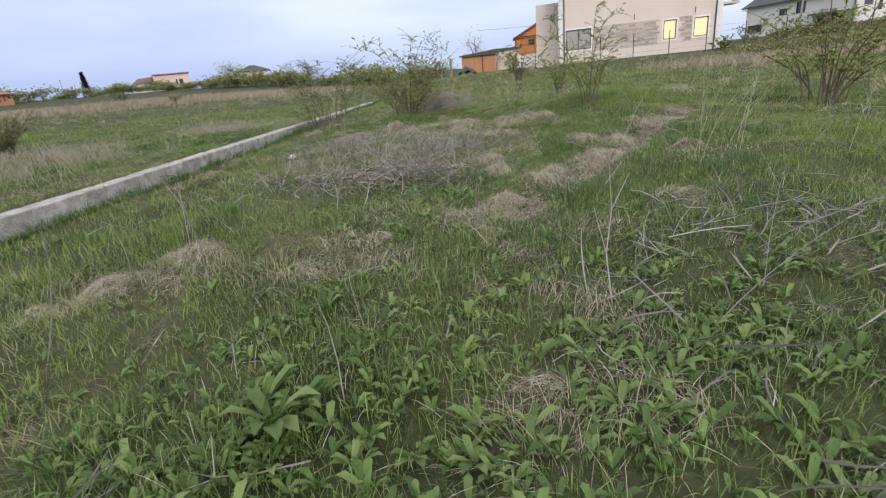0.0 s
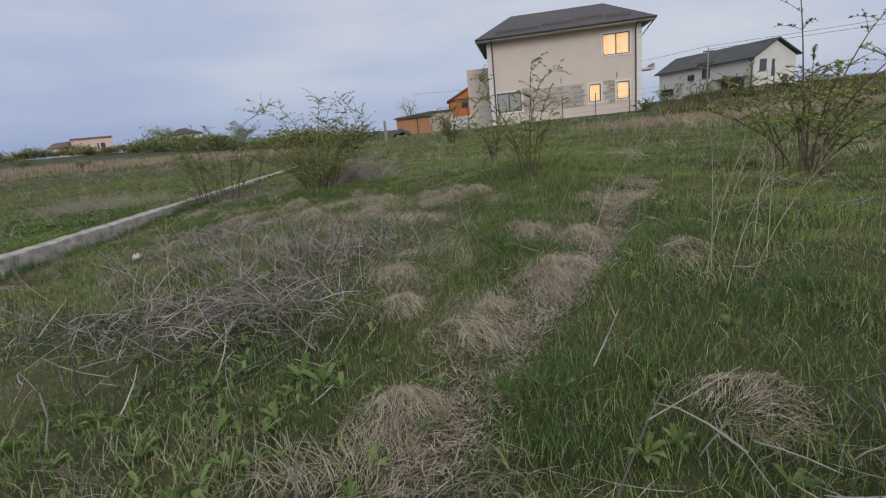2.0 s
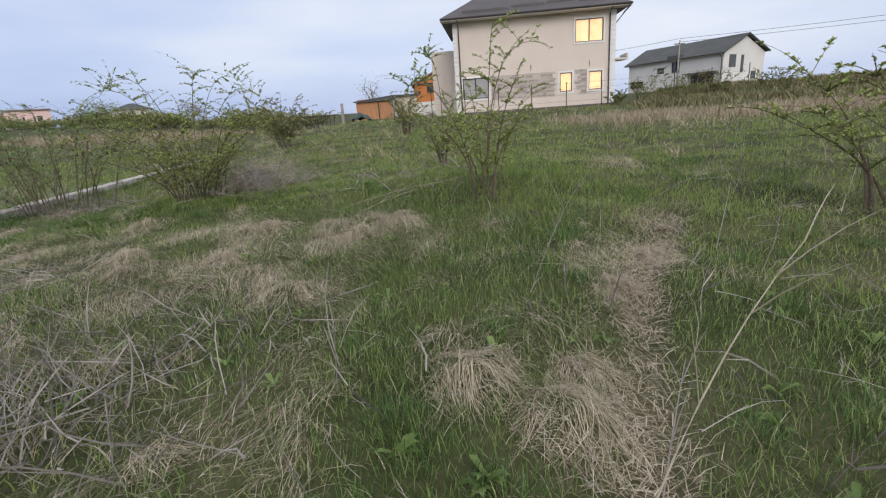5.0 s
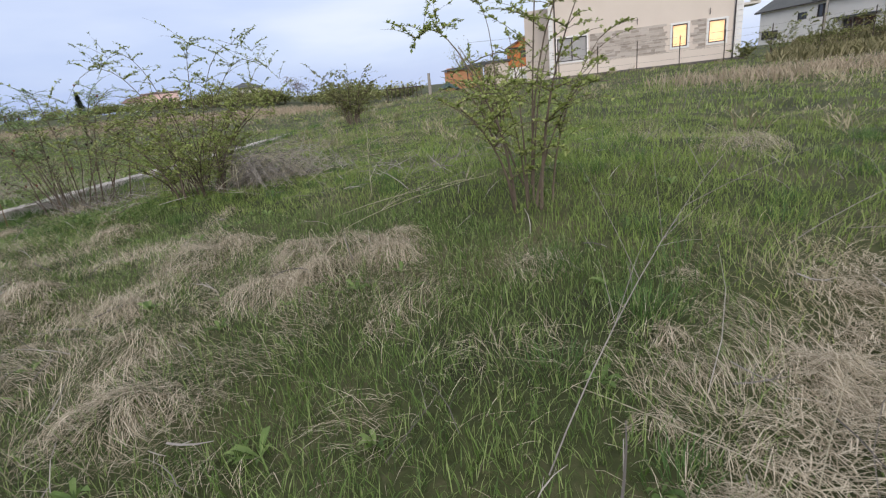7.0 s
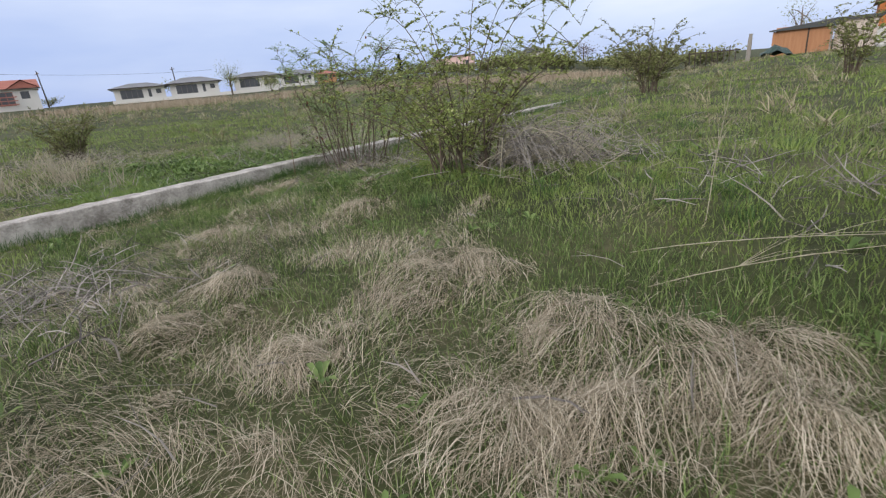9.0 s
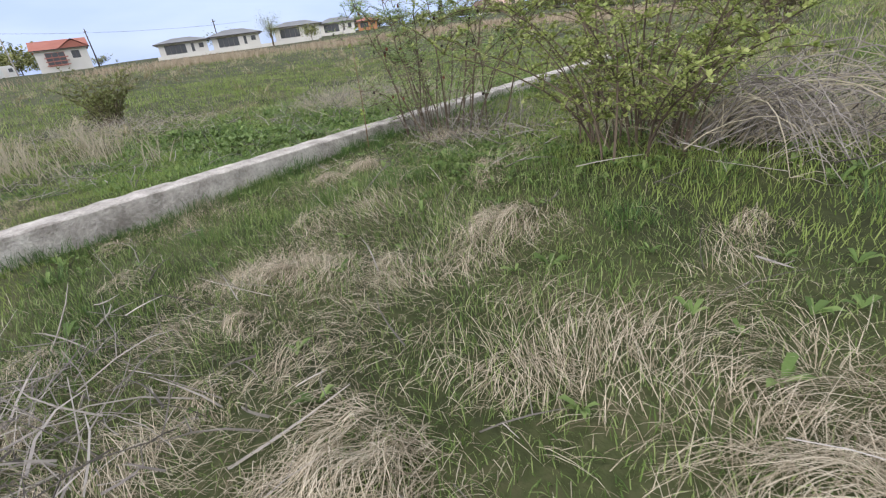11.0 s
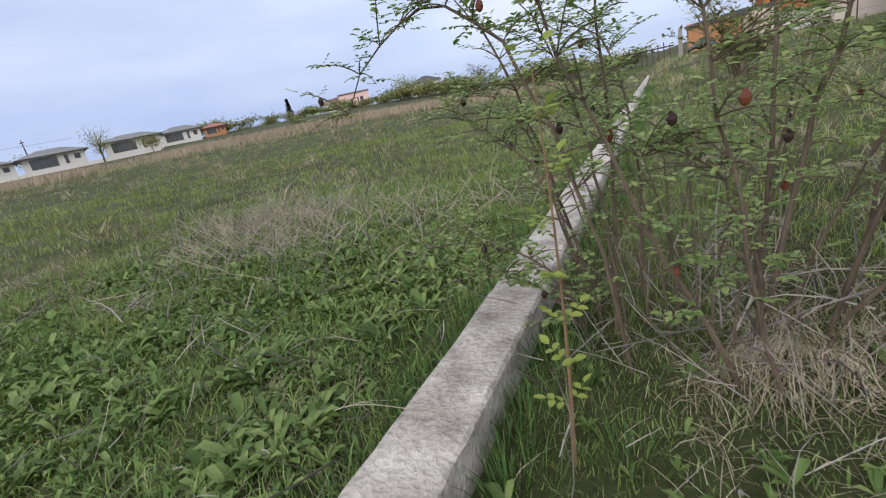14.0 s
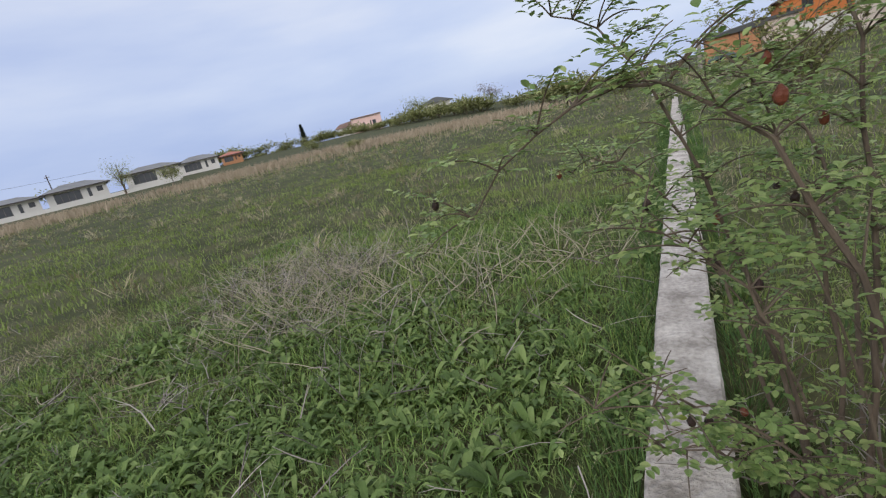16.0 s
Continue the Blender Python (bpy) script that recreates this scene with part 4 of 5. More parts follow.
    for i in range(44):
        p, d = nodes[2 + i * 19]
        hp = p - Vector((0, 0, 0.022))
        m = Mesh().tube([hp + Vector((0, 0, 0.02)), hp + Vector((0.002, 0, 0.009)), hp, hp - Vector((0, 0, 0.012)), hp - Vector((0, 0, 0.019))], [0.003, 0.011, 0.014, 0.011, 0.004], 8)
        part("hip", m, HIP_RED if i % 3 == 0 else HIP, s)
    sh = thing("rose_shoot", pose(0.60, 13.75, ground_z(0.60, 13.75)), "reddish young rose shoot with bright green leaves", "shrub")
    cane = bezier((0, 0, -0.05), (0.05, 0.02, 0.6), (0.04, 0.0, 1.24), 10)
    part("trunk", Mesh().tube(cane, [0.007 - 0.0005 * k for k in range(10)], 6), SHOOT, sh)
    for k in range(2, 10):
        for w in range(2):
            for q, way, z in spray(cane[k], Vector((0, 0, 1)), 0.042):
                up = Vector((rng.uniform(-0.3, 0.3), rng.uniform(-0.3, 0.3), 1))
                sd = up.cross(way).normalized()
                m = Matrix((way, sd, way.cross(sd))).transposed().to_4x4()
                m.translation = q
                ob = new("leaf", kinds[3])
                ob.parent = sh
                ob.matrix_basis = m @ Matrix.Diagonal((z, z, z, 1))


rose()


def far_tree(name, label, x, y, h, r, seed, mat=FARLEAF, n=900, leaf=0.35, wood=BARK, cone=False, cat="tree", base=None):
    rng = random.Random(seed)
    z = ground_z(x, y) if base is None else base
    t = thing(name, pose(x, y, z), label, cat)
    w, c = Mesh(), Mesh()
    w.tube([(0, 0, -0.3), (0.02 * h, 0, h * 0.4), (0, 0.02 * h, h * 0.85)], [0.03 * h, 0.02 * h, 0.006 * h], 6)
    limbs = []
    for i in range(9):
        a = 6.283 * i / 9 + rng.random()
        b = Vector((0, 0, h * (0.2 + 0.5 * rng.random())))
        e = Vector((math.cos(a) * r * 0.75, math.sin(a) * r * 0.75, h * (0.45 + 0.5 * rng.random())))
        if cone:
            e = Vector((math.cos(a) * r * 0.3, math.sin(a) * r * 0.3, b.z + 0.1 * h))
        pts = bezier(b, b.lerp(e, 0.5) + Vector((0, 0, 0.06 * h)), e, 4)
        w.tube(pts, [0.012 * h, 0.009 * h, 0.006 * h, 0.002 * h], 4)
        limbs.append(pts)
    for i in range(n):
        if cone:
            k = rng.random() ** 0.8
            a, rr = rng.random() * 6.283, r * (1 - k) * (0.5 + 0.5 * rng.random()) + 0.05
            p = Vector((math.cos(a) * rr, math.sin(a) * rr, 0.05 * h + k * h * 0.95))
            way = Vector((math.cos(a), math.sin(a), 0.9))
        else:
            q = rng.choice(limbs)[rng.randint(1, 3)]
            p = q + Vector((rng.gauss(0, 1) * r * 0.30, rng.gauss(0, 1) * r * 0.30, rng.gauss(0, 1) * h * 0.13))
            p.z = max(p.z, 0.02)
            way = Vector((rng.uniform(-1, 1), rng.uniform(-1, 1), rng.uniform(-0.5, 1)))
        c.leaf(p, way, (0.1, 0, 1), leaf * (0.5 + rng.random()), leaf * 0.6)
    part("trunk", w, wood, t)
    part("crown", c, mat, t)
    return t


far_tree("cypress", "dark pointed conifer on the far skyline", -200.8, 244.2, 13.8, 3.0, 41, DARKLEAF, 900, 1.0, cone=True)
far_tree("tree", "yellow-green rounded tree before the villa", -78.0, 163.0, 7.0, 4.5, 46, PALELEAF, 1200, 0.5)
far_tree("tree", "yellow-green young tree in early leaf before the bungalows", -72.8, 56.1, 5.2, 1.9, 42, PALELEAF, 1100, 0.22)
far_tree("shrub", "dark round shrub before the bungalows", -67.7, 60.3, 2.5, 1.6, 43, FARLEAF, 900, 0.25, cat="shrub")
far_tree("birch", "pale weeping birch behind the shed", 4.5, 74.1, 5.2, 1.6, 44, PALELEAF, 500, 0.2, BAREBARK)
far_tree("tree", "bare-twigged tree with thin early leaf", -44.5, 141.0, 5.5, 3.0, 45, BAREBARK, 900, 0.35)
hedge = [far_tree("hedge_bush", "olive-green hedge bush on the far edge of the meadow", -60 + 9 * i, 118 - 8 * i, 3.0, 2.5, 50 + i, FARLEAF, 430, 0.5, cat="bush") for i in range(4)]
rng = random.Random(9)
line = [(-205, 190), (-150, 178), (-112, 160), (-72, 130), (-40, 108), (-14, 82), (-3, 66)]
for (a, b), (c, d) in zip(line, line[1:]):
    k = int(math.hypot(c - a, d - b) / 2.6)
    for i in range(k):
        t = (i + rng.random()) / k
        x, y = a + (c - a) * t + rng.uniform(-3, 3), b + (d - b) * t + rng.uniform(-4, 4)
        z = (0.45 + 0.4 * rng.random()) if x < -70 else (0.45 + 0.5 * rng.random())
        copy_thing(rng.choice(hedge), pose(x, y, ground_z(x, y) - 0.2, 0, 0, rng.random() * 360) @ Matrix.Diagonal((z * 1.3, z * 1.3, z, 1)))
line = [(-112, 100), (-110, 125), (-99, 148), (-80, 150), (-62, 128), (-40, 108)]
for (a, b), (c, d) in zip(line, line[1:]):
    k = int(math.hypot(c - a, d - b) / 3.4)
    for i in range(k):
        t = (i + rng.random()) / k
        x, y = a + (c - a) * t + rng.uniform(-3, 3), b + (d - b) * t + rng.uniform(-3, 3)
        z = (0.75 if x < -95 else 0.5) + 0.4 * rng.random()
        copy_thing(rng.choice(hedge), pose(x, y, ground_z(x, y) - 0.2, 0, 0, rng.random() * 360) @ Matrix.Diagonal((z * 1.2, z * 1.2, z, 1)))
for x, y, z in ((-100, 14, 0.9), (-104, 17, 1.0), (-108, 20, 0.9), (-117, 24, 1.1), (-116, 29, 1.1), (-108, 31, 0.8), (-112, 41, 0.6), (-74, 150, 0.7), (-96, 190, 0.7), (-72, 175, 0.8), (-50, 72, 0.5), (-30, 55, 0.35), (-114, 112, 1.2), (-120, 118, 1.3), (-128, 122, 1.4), (-98, 60, 1.0), (-135, 215, 1.9), (-150, 225, 1.8), (-119, 8, 1.7), (-120, 12, 1.6), (-121, 16, 1.8), (-122, 20, 1.5), (-123, 24, 1.6), (-122, 28, 1.7), (-118, 33, 1.3)):
    copy_thing(rng.choice(hedge), pose(x, y, ground_z(x, y) - 0.2, 0, 0, rng.random() * 360) @ Matrix.Diagonal((z * 1.2, z * 1.2, z, 1)))


# ---- grass, straw and weeds ----
TRACK = np.array([(6.0, -1.0), (6.0, 0.5), (6.3, 2.5), (6.7, 4.5), (7.3, 6.2), (7.9, 7.6), (7.4, 9.0), (6.4, 10.0), (5.0, 10.5), (3.6, 11.0), (2.2, 11.8), (1.0, 12.7), (0.2, 13.4)])


def off_track(x, y):
    return off_line(TRACK, x, y)


def bump_at(x, y, px, py, r):
    return np.exp(-((x - px) ** 2 + (y - py) ** 2) / (r * r))


def dryness(x, y):
    d = 0.26 + 0.7 * (lattice(x, y, 1.1, 21) - 0.5) + 0.75 * (lattice(x, y, 0.42, 23) - 0.5) + 0.5 * (lattice(x, y, 3.7, 22) - 0.5)
    d = d + 0.20 * bump_at(x, y, 6.6, 10.4, 1.9) + 0.42 * bump_at(x, y, 3.0, 11.9, 1.3) + 0.12 * bump_at(x, y, 4.6, 10.6, 1.5) - 0.2 * bump_at(x, y, 6.0, 2.6, 1.9)
    d = d + 0.5 * np.exp(-(off_line(TRAIL, x + 0.16, y - 0.05) / 0.24) ** 2) - 0.3 * np.exp(-(off_line(TRAIL, x - 0.75, y + 0.2) / 0.45) ** 2)
    d = d - 0.3 * bump_at(x, y, 6.0, 1.2, 1.5) + 0.2 * bump_at(x, y, 5.9, 6.7, 0.8) + 0.25 * bump_at(x, y, 8.3, 6.2, 0.7) + 0.2 * bump_at(x, y, 5.0, 10.2, 1.0)
    d = d - 0.25 * bump_at(x, y, 9.5, 12.5, 3.5) - 0.2 * bump_at(x, y, 5.0, 12.5, 1.2) - 0.35 * bump_at(x, y, -2.0, 15.0, 3.0) - 0.1 * (x > 6) * (y > 11)
    d = d + 0.28 * bump_at(x, y, 9.0, 9.2, 0.9) + 0.2 * bump_at(x, y, 8.0, 9.0, 0.7) - 0.14 * (x < 0) * (x > -25)
    d = d + 0.5 * np.exp(-((y - 24.5 + 0.25 * (x - 20)) / 3.5) ** 2) * step(12, 17, x)
    d = d + 0.25 * np.exp(-((np.hypot(x, y - 10) - 34) / 8.0) ** 2) * (x < -6) + 0.22 * bump_at(x, y, -6.5, 11.5, 4.0)
    return d


def scatter(seed, area, count, keep):
    """Random places in a rectangle, kept with the given chance."""
    r = np.random.RandomState(seed)
    x, y = r.uniform(area[0], area[1], count), r.uniform(area[2], area[3], count)
    ok = (r.rand(count) < keep(x, y)) & ((x < -0.03) | (x > 0.33))
    return x[ok], y[ok]


def blades(name, mat, label, x, y, length, width, lean, droop, seed, heading=None, root=None, coarse=False):
    """Many blades in one mesh: each a strip of three pieces that tapers and bends over."""
    r = np.random.RandomState(seed)
    n = len(x)
    a = r.uniform(0, 2 * np.pi, n) if heading is None else heading
    dx, dy = np.cos(a), np.sin(a)
    turn = a + np.pi / 2 + r.uniform(-0.7, 0.7, n)
    sx, sy = np.cos(turn), np.sin(turn)
    z = (height(x, y) if root is None else root) - 0.01
    cuts = ((0.0, 0.9), (0.55, 1.0)) if coarse else ((0.0, 0.85), (0.4, 1.0), (0.75, 0.7))
    c = 2 * len(cuts) + 1
    V = np.zeros((n, c, 3), np.float32)
    for k, (t, w) in enumerate(cuts):
        reach, rise = length * (lean * t + droop * t * t), length * (t * np.sqrt(np.clip(1 - lean ** 2, 0.05, 1)) - 0.75 * droop * t * t)
        px, py, pz = x + dx * reach, y + dy * reach, z + np.maximum(rise, 0.004)
        V[:, 2 * k, 0], V[:, 2 * k, 1], V[:, 2 * k, 2] = px + sx * width * w / 2, py + sy * width * w / 2, pz
        V[:, 2 * k + 1, 0], V[:, 2 * k + 1, 1], V[:, 2 * k + 1, 2] = px - sx * width * w / 2, py - sy * width * w / 2, pz
    reach, rise = length * (lean + droop), length * (np.sqrt(np.clip(1 - lean ** 2, 0.05, 1)) - 0.75 * droop)
    V[:, -1, 0], V[:, -1, 1], V[:, -1, 2] = x + dx * reach, y + dy * reach, z + np.maximum(rise, 0.004)
    ids = [0, 1, 3, 2, 2, 3, 4] if coarse else [0, 1, 3, 2, 2, 3, 5, 4, 4, 5, 6]
    first = [0, 4] if coarse else [0, 4, 8]
    loops = (np.array(ids)[None] + c * np.arange(n)[:, None]).ravel()
    starts = (np.array(first)[None] + len(ids) * np.arange(n)[:, None]).ravel()
    me = bpy.data.meshes.new(name)
    me.vertices.add(c * n)
    me.vertices.foreach_set("co", V.ravel())
    me.loops.add(len(ids) * n)
    me.loops.foreach_set("vertex_index", loops.astype(np.int32))
    me.polygons.add(len(first) * n)
    me.polygons.foreach_set("loop_start", starts.astype(np.int32))
    me.update(calc_edges=True)
    me.materials.append(mat)
    return tagged(new(name, me), label, "grass" if "weed" not in name else "weeds", kind="stuff")


def rings(seed, part_of, sizes):
    """Blade places by ring round the trodden line: dense and fine close by, sparse and coarse far off."""
    X, Y, S = [], [], []
    for k, (lo, hi, area, count, size) in enumerate(sizes):
        r = np.random.RandomState(seed + k)
        x, y = r.uniform(area[0], area[1], count), r.uniform(area[2], area[3], count)
        far = off_track(x, y)
        ok = (far >= lo) & (far < hi) & ((x < -0.03) | (x > 0.33))
        x, y = x[ok], y[ok]
        ok = r.rand(len(x)) < part_of(x, y)
        x, y = x[ok], y[ok]
        X.append(x), Y.append(y), S.append(np.full(len(x), size))
    return np.concatenate(X), np.concatenate(Y), np.concatenate(S)


NEAR = [(0, 1.9, (-2, 11, -0.5, 16), 900000, 0.8)]
FAR = [(1.9, 4, (-5, 13, -0.5, 19), 700000, 1.05), (4, 9, (-10, 18, 0, 24), 440000, 1.7), (9, 22, (-24, 32, 2, 38), 260000, 3.6), (22, 60, (-62, 60, 4, 72), 130000, 8.0)]


def wet(x, y):
    return np.clip(1.0 - 1.5 * np.clip(dryness(x, y) - 0.15, 0, 0.5), 0.42, 1) * 0.62 * (1 - 0.6 * bump_at(x, y, 4.7, 6.0, 0.9)) * (1 - 0.75 * np.exp(-(off_line(TRAIL, x, y) / 0.15) ** 2))


def dry(x, y):
    return np.clip(dryness(x, y) * 1.35 - 0.10, 0.03, 0.9) * 0.6


for k, ring in enumerate((NEAR, FAR)):
    x, y, s = rings(100 + 50 * k, wet, ring)
    r = np.random.RandomState(1 + k)
    n = len(x)
    tall = (0.45 + 0.6 * lattice(x, y, 1.6, 31) + 0.6 * lattice(x, y, 0.3, 32) ** 2) * (1 - 0.8 * np.exp(-(off_line(TRAIL, x, y) / 0.14) ** 2))
    L = (0.04 + 0.095 * r.rand(n)) * tall * (0.75 + 0.25 * np.minimum(s, 2.0) + 0.05 * s)
    broad = np.where(r.rand(n) < 0.09, 1.7, 1.0)
    blades("green_grass" if k == 0 else "distant_grass", (GREEN, MEADOW)[k], "fresh green meadow grass of uneven height", x, y, L, (0.0029 + 0.0018 * r.rand(n)) * s * broad, 0.06 + 0.38 * r.rand(n), 0.05 + 0.45 * r.rand(n) ** 1.5, 2 + k, coarse=True)
    x, y, s = rings(200 + 50 * k, dry, ring)
    r = np.random.RandomState(3 + k)
    n = len(x)
    comb = 6.28 * lattice(x, y, 0.55, 33) * 1.6 + r.normal(0, 0.75, n)
    L = (0.06 + 0.13 * r.rand(n)) * (1 - 0.5 * np.exp(-(off_line(TRAIL, x, y) / 0.14) ** 2)) * (0.8 + 0.2 * np.minimum(s, 2.5))
    blades("dry_grass" if k == 0 else "distant_straw", (STRAW, MEADOWSTRAW)[k], "matted pale straw lying over in swathes", x, y, L, (0.0024 + 0.0014 * r.rand(n)) * s, 0.2 + 0.55 * r.rand(n), 0.25 + 0.6 * r.rand(n), 4 + k, comb, coarse=k == 1)
r = np.random.RandomState(14)
x, y = scatter(15, (-7, -0.04, 11.3, 20), 80000, lambda x, y: np.clip(1.15 - 1.6 * np.clip(dryness(x, y), 0, 1) - 0.9 * bump_at(x, y, -4.4, 17.6, 1.2), 0.1, 1) * step(11.0, 12.5, y + 0.25 * x + 1) * (0.35 + 0.5 * lattice(x, y, 0.8, 13)))
n = len(x)
blades("fresh_grass", FRESH, "dense bright young grass beside the low wall", x, y, 0.06 + 0.11 * r.rand(n), 0.005 + 0.004 * r.rand(n), 0.15 + 0.45 * r.rand(n), 0.15 + 0.5 * r.rand(n), 16, coarse=True)
r = np.random.RandomState(17)
x, y = scatter(18, (-75, -8, 12, 100), 110000, lambda x, y: np.exp(-((np.hypot(x, y - 10) - 52 - 6 * lattice(x, y, 9, 19)) / 7.5) ** 2) * np.clip(lattice(x, y, 6, 20) * 2 - 0.3, 0, 1))
n = len(x)
blades("dry_reeds", TAN, "band of standing tan reeds across the far meadow", x, y, 0.5 + 0.45 * r.rand(n), 0.03 + 0.03 * r.rand(n), 0.1 + 0.25 * r.rand(n), 0.1 + 0.2 * r.rand(n), 19, coarse=True)


r = np.random.RandomState(27)
x, y = scatter(28, (13, 40, 12, 34), 60000, lambda x, y: np.exp(-((y - 25.5 + 0.25 * (x - 20)) / 2.6) ** 2) * step(13, 18, x) * np.clip(lattice(x, y, 3, 29) * 1.8 - 0.2, 0.1, 1))
n = len(x)
blades("dry_reeds", TAN, "tan belt of standing dead grass below the white house", x, y, 0.25 + 0.35 * r.rand(n), 0.014 + 0.014 * r.rand(n), 0.1 + 0.3 * r.rand(n), 0.1 + 0.3 * r.rand(n), 30, coarse=True)
x, y = scatter(34, (22, 66, 26, 62), 60000, lambda x, y: np.clip(lattice(x, y, 2.5, 35) * 2.2 - 0.6, 0, 1) * (np.hypot(x - 6, y - 4) > 32) * (x > 0.62 * y))
n = len(x)
blades("rank_weeds", RANK, "olive-brown rank weeds on the rise beyond the meadow", x, y, 0.3 + 0.6 * r.rand(n), 0.04 + 0.05 * r.rand(n), 0.1 + 0.4 * r.rand(n), 0.1 + 0.4 * r.rand(n), 36, coarse=True)


def strips(name, mat, label, P, W, turn, cat="grass"):
    """Blades laid along given centre lines P (blades, points, 3); W is the width at each point."""
    n, k, _ = P.shape
    V = np.zeros((n, k, 2, 3), np.float32)
    side = np.stack([np.cos(turn), np.sin(turn), np.zeros(n)], -1)[:, None, :]
    V[:, :, 0], V[:, :, 1] = P + side * W[:, :, None] / 2, P - side * W[:, :, None] / 2
    row = np.array([(2 * i, 2 * i + 1, 2 * i + 3, 2 * i + 2) for i in range(k - 1)]).ravel()
    loops = (row[None] + 2 * k * np.arange(n)[:, None]).ravel()
    me = bpy.data.meshes.new(name)
    me.vertices.add(2 * k * n)
    me.vertices.foreach_set("co", V.ravel())
    me.loops.add(len(loops))
    me.loops.foreach_set("vertex_index", loops.astype(np.int32))
    me.polygons.add(len(loops) // 4)
    me.polygons.foreach_set("loop_start", np.arange(0, len(loops), 4, dtype=np.int32))
    me.update(calc_edges=True)
    me.materials.append(mat)
    return tagged(new(name, me), label, cat, kind="stuff")


r = np.random.RandomState(43)
x, y = scatter(44, (5.8, 10.4, 3.8, 10.6), 150000, lambda x, y: np.exp(-(off_line(TRAIL, x + 0.03, y) / (0.09 + 0.1 * lattice(x, y, 0.5, 45))) ** 2) * 0.6)
n = len(x)
flat = 6.28 * r.rand(n)
L = 0.03 + 0.10 * r.rand(n)
P = np.zeros((n, 3, 3))
for k in range(3):
    px, py = x + np.cos(flat) * L * k / 2, y + np.sin(flat) * L * k / 2
    P[:, k] = np.stack([px, py, height(px, py) + 0.006 + 0.014 * r.rand(n) + 0.01 * (k == 1)], -1)
strips("trail_litter", STRAW, "trodden straw litter along the narrow trail", P, (0.0035 * (0.5 + r.rand(n)))[:, None] * np.array([0.8, 1.0, 0.4])[None], flat + 1.57)


def mounds(name, mat, label, spots, per, width, seed, wild=0.5):
    """Collapsed tussocks: a low dome of dead blades combed over to one side, hanging down to the ground."""
    r = np.random.RandomState(seed)
    cx, cy, R, lay = (np.repeat(np.array([p[i] for p in spots], float), per) for i in range(4))
    n = len(cx)
    R = R * 0.15
    a = r.uniform(0, 2 * np.pi, n)
    ragged = 0.55 + 0.9 * lattice(cx * 9 + np.cos(a) * 1.2, cy * 9 + np.sin(a) * 1.2, 0.8, 38)
    q = r.rand(n) ** 0.6 * R * ragged * 1.25
    x, y = cx + np.cos(a) * q - np.cos(lay) * R * 0.3, cy + np.sin(a) * q - np.sin(lay) * R * 0.3
    swirl = lay + 2.2 * (lattice(x, y, 0.16, 39) - 0.5) + 1.0 * (lattice(x, y, 0.05, 40) - 0.5)
    head = swirl + 0.35 * np.sin(a - lay) + r.normal(0, 0.28, n) + (r.rand(n) < 0.15) * r.normal(0, wild * 2, n)
    L = R * (0.35 + 0.8 * r.rand(n))
    stray = r.rand(n) < 0.12
    lift = (0.003 + 0.016 * r.rand(n)) * (0.5 + R / 0.15) * np.where(stray, 2.6, 1.0)
    K = 5
    P = np.zeros((n, K, 3))
    base = height(cx, cy)
    bend = r.normal(0, 0.5, n)
    for k in range(K):
        t = k / (K - 1)
        px, py = x + np.cos(head + bend * t) * L * t, y + np.sin(head + bend * t) * L * t
        d2 = ((px - cx) ** 2 + (py - cy) ** 2) / (R * R * ragged ** 2)
        lumps = 0.55 + 0.9 * lattice(px, py, 0.10, 37)
        dome = 0.42 * R * np.clip(1 - 0.8 * d2, 0, 1) * lumps
        P[:, k, 0], P[:, k, 1] = px, py
        P[:, k, 2] = np.maximum(base, height(px, py)) + dome + lift * np.sin(np.pi * min(t + 0.15, 1.0)) + 0.003
    W = (width * (0.5 + 0.8 * r.rand(n)))[:, None] * np.array([0.9, 1.0, 0.9, 0.7, 0.25])[None]
    return strips(name, mat, label, P, W, head + np.pi / 2 + r.uniform(-0.8, 0.8, n))


def tussocks(name, mat, label, spots, per, length, width, lean, droop, seed, coarse=False):
    r = np.random.RandomState(seed)
    cx = np.repeat([p[0] for p in spots], per)
    cy = np.repeat([p[1] for p in spots], per)
    cs = np.repeat([p[2] for p in spots], per)
    n = len(cx)
    lay = np.repeat(r.uniform(0, 2 * np.pi, len(spots)), per)
    a, q = r.uniform(0, 2 * np.pi, n), np.sqrt(r.rand(n)) * 0.15 * cs
    head = np.where(r.rand(n) < 0.55 * (droop > 0.5), lay + r.normal(0, 0.45, n), a + r.uniform(-0.6, 0.6, n))
    x, y = cx + np.cos(a) * q, cy + np.sin(a) * q
    z = height(cx, cy) + 0.11 * cs * (1 - (q / (0.15 * cs)) ** 2) * (droop > 0.5)
    blades(name, mat, label, x, y, (length * (0.5 + 0.8 * r.rand(n))) * cs, np.full(n, width) * (0.7 + 0.6 * r.rand(n)), lean * (0.4 + 1.2 * r.rand(n)), droop * (0.6 + 0.6 * r.rand(n)), seed + 1, head, z, coarse)


def spots_by(seed, area, count, keep, lo, hi):
    x, y = scatter(seed, area, count, keep)
    r = np.random.RandomState(seed + 7)
    return [(a, b, c) for a, b, c in zip(x, y, r.uniform(lo, hi, len(x)))]


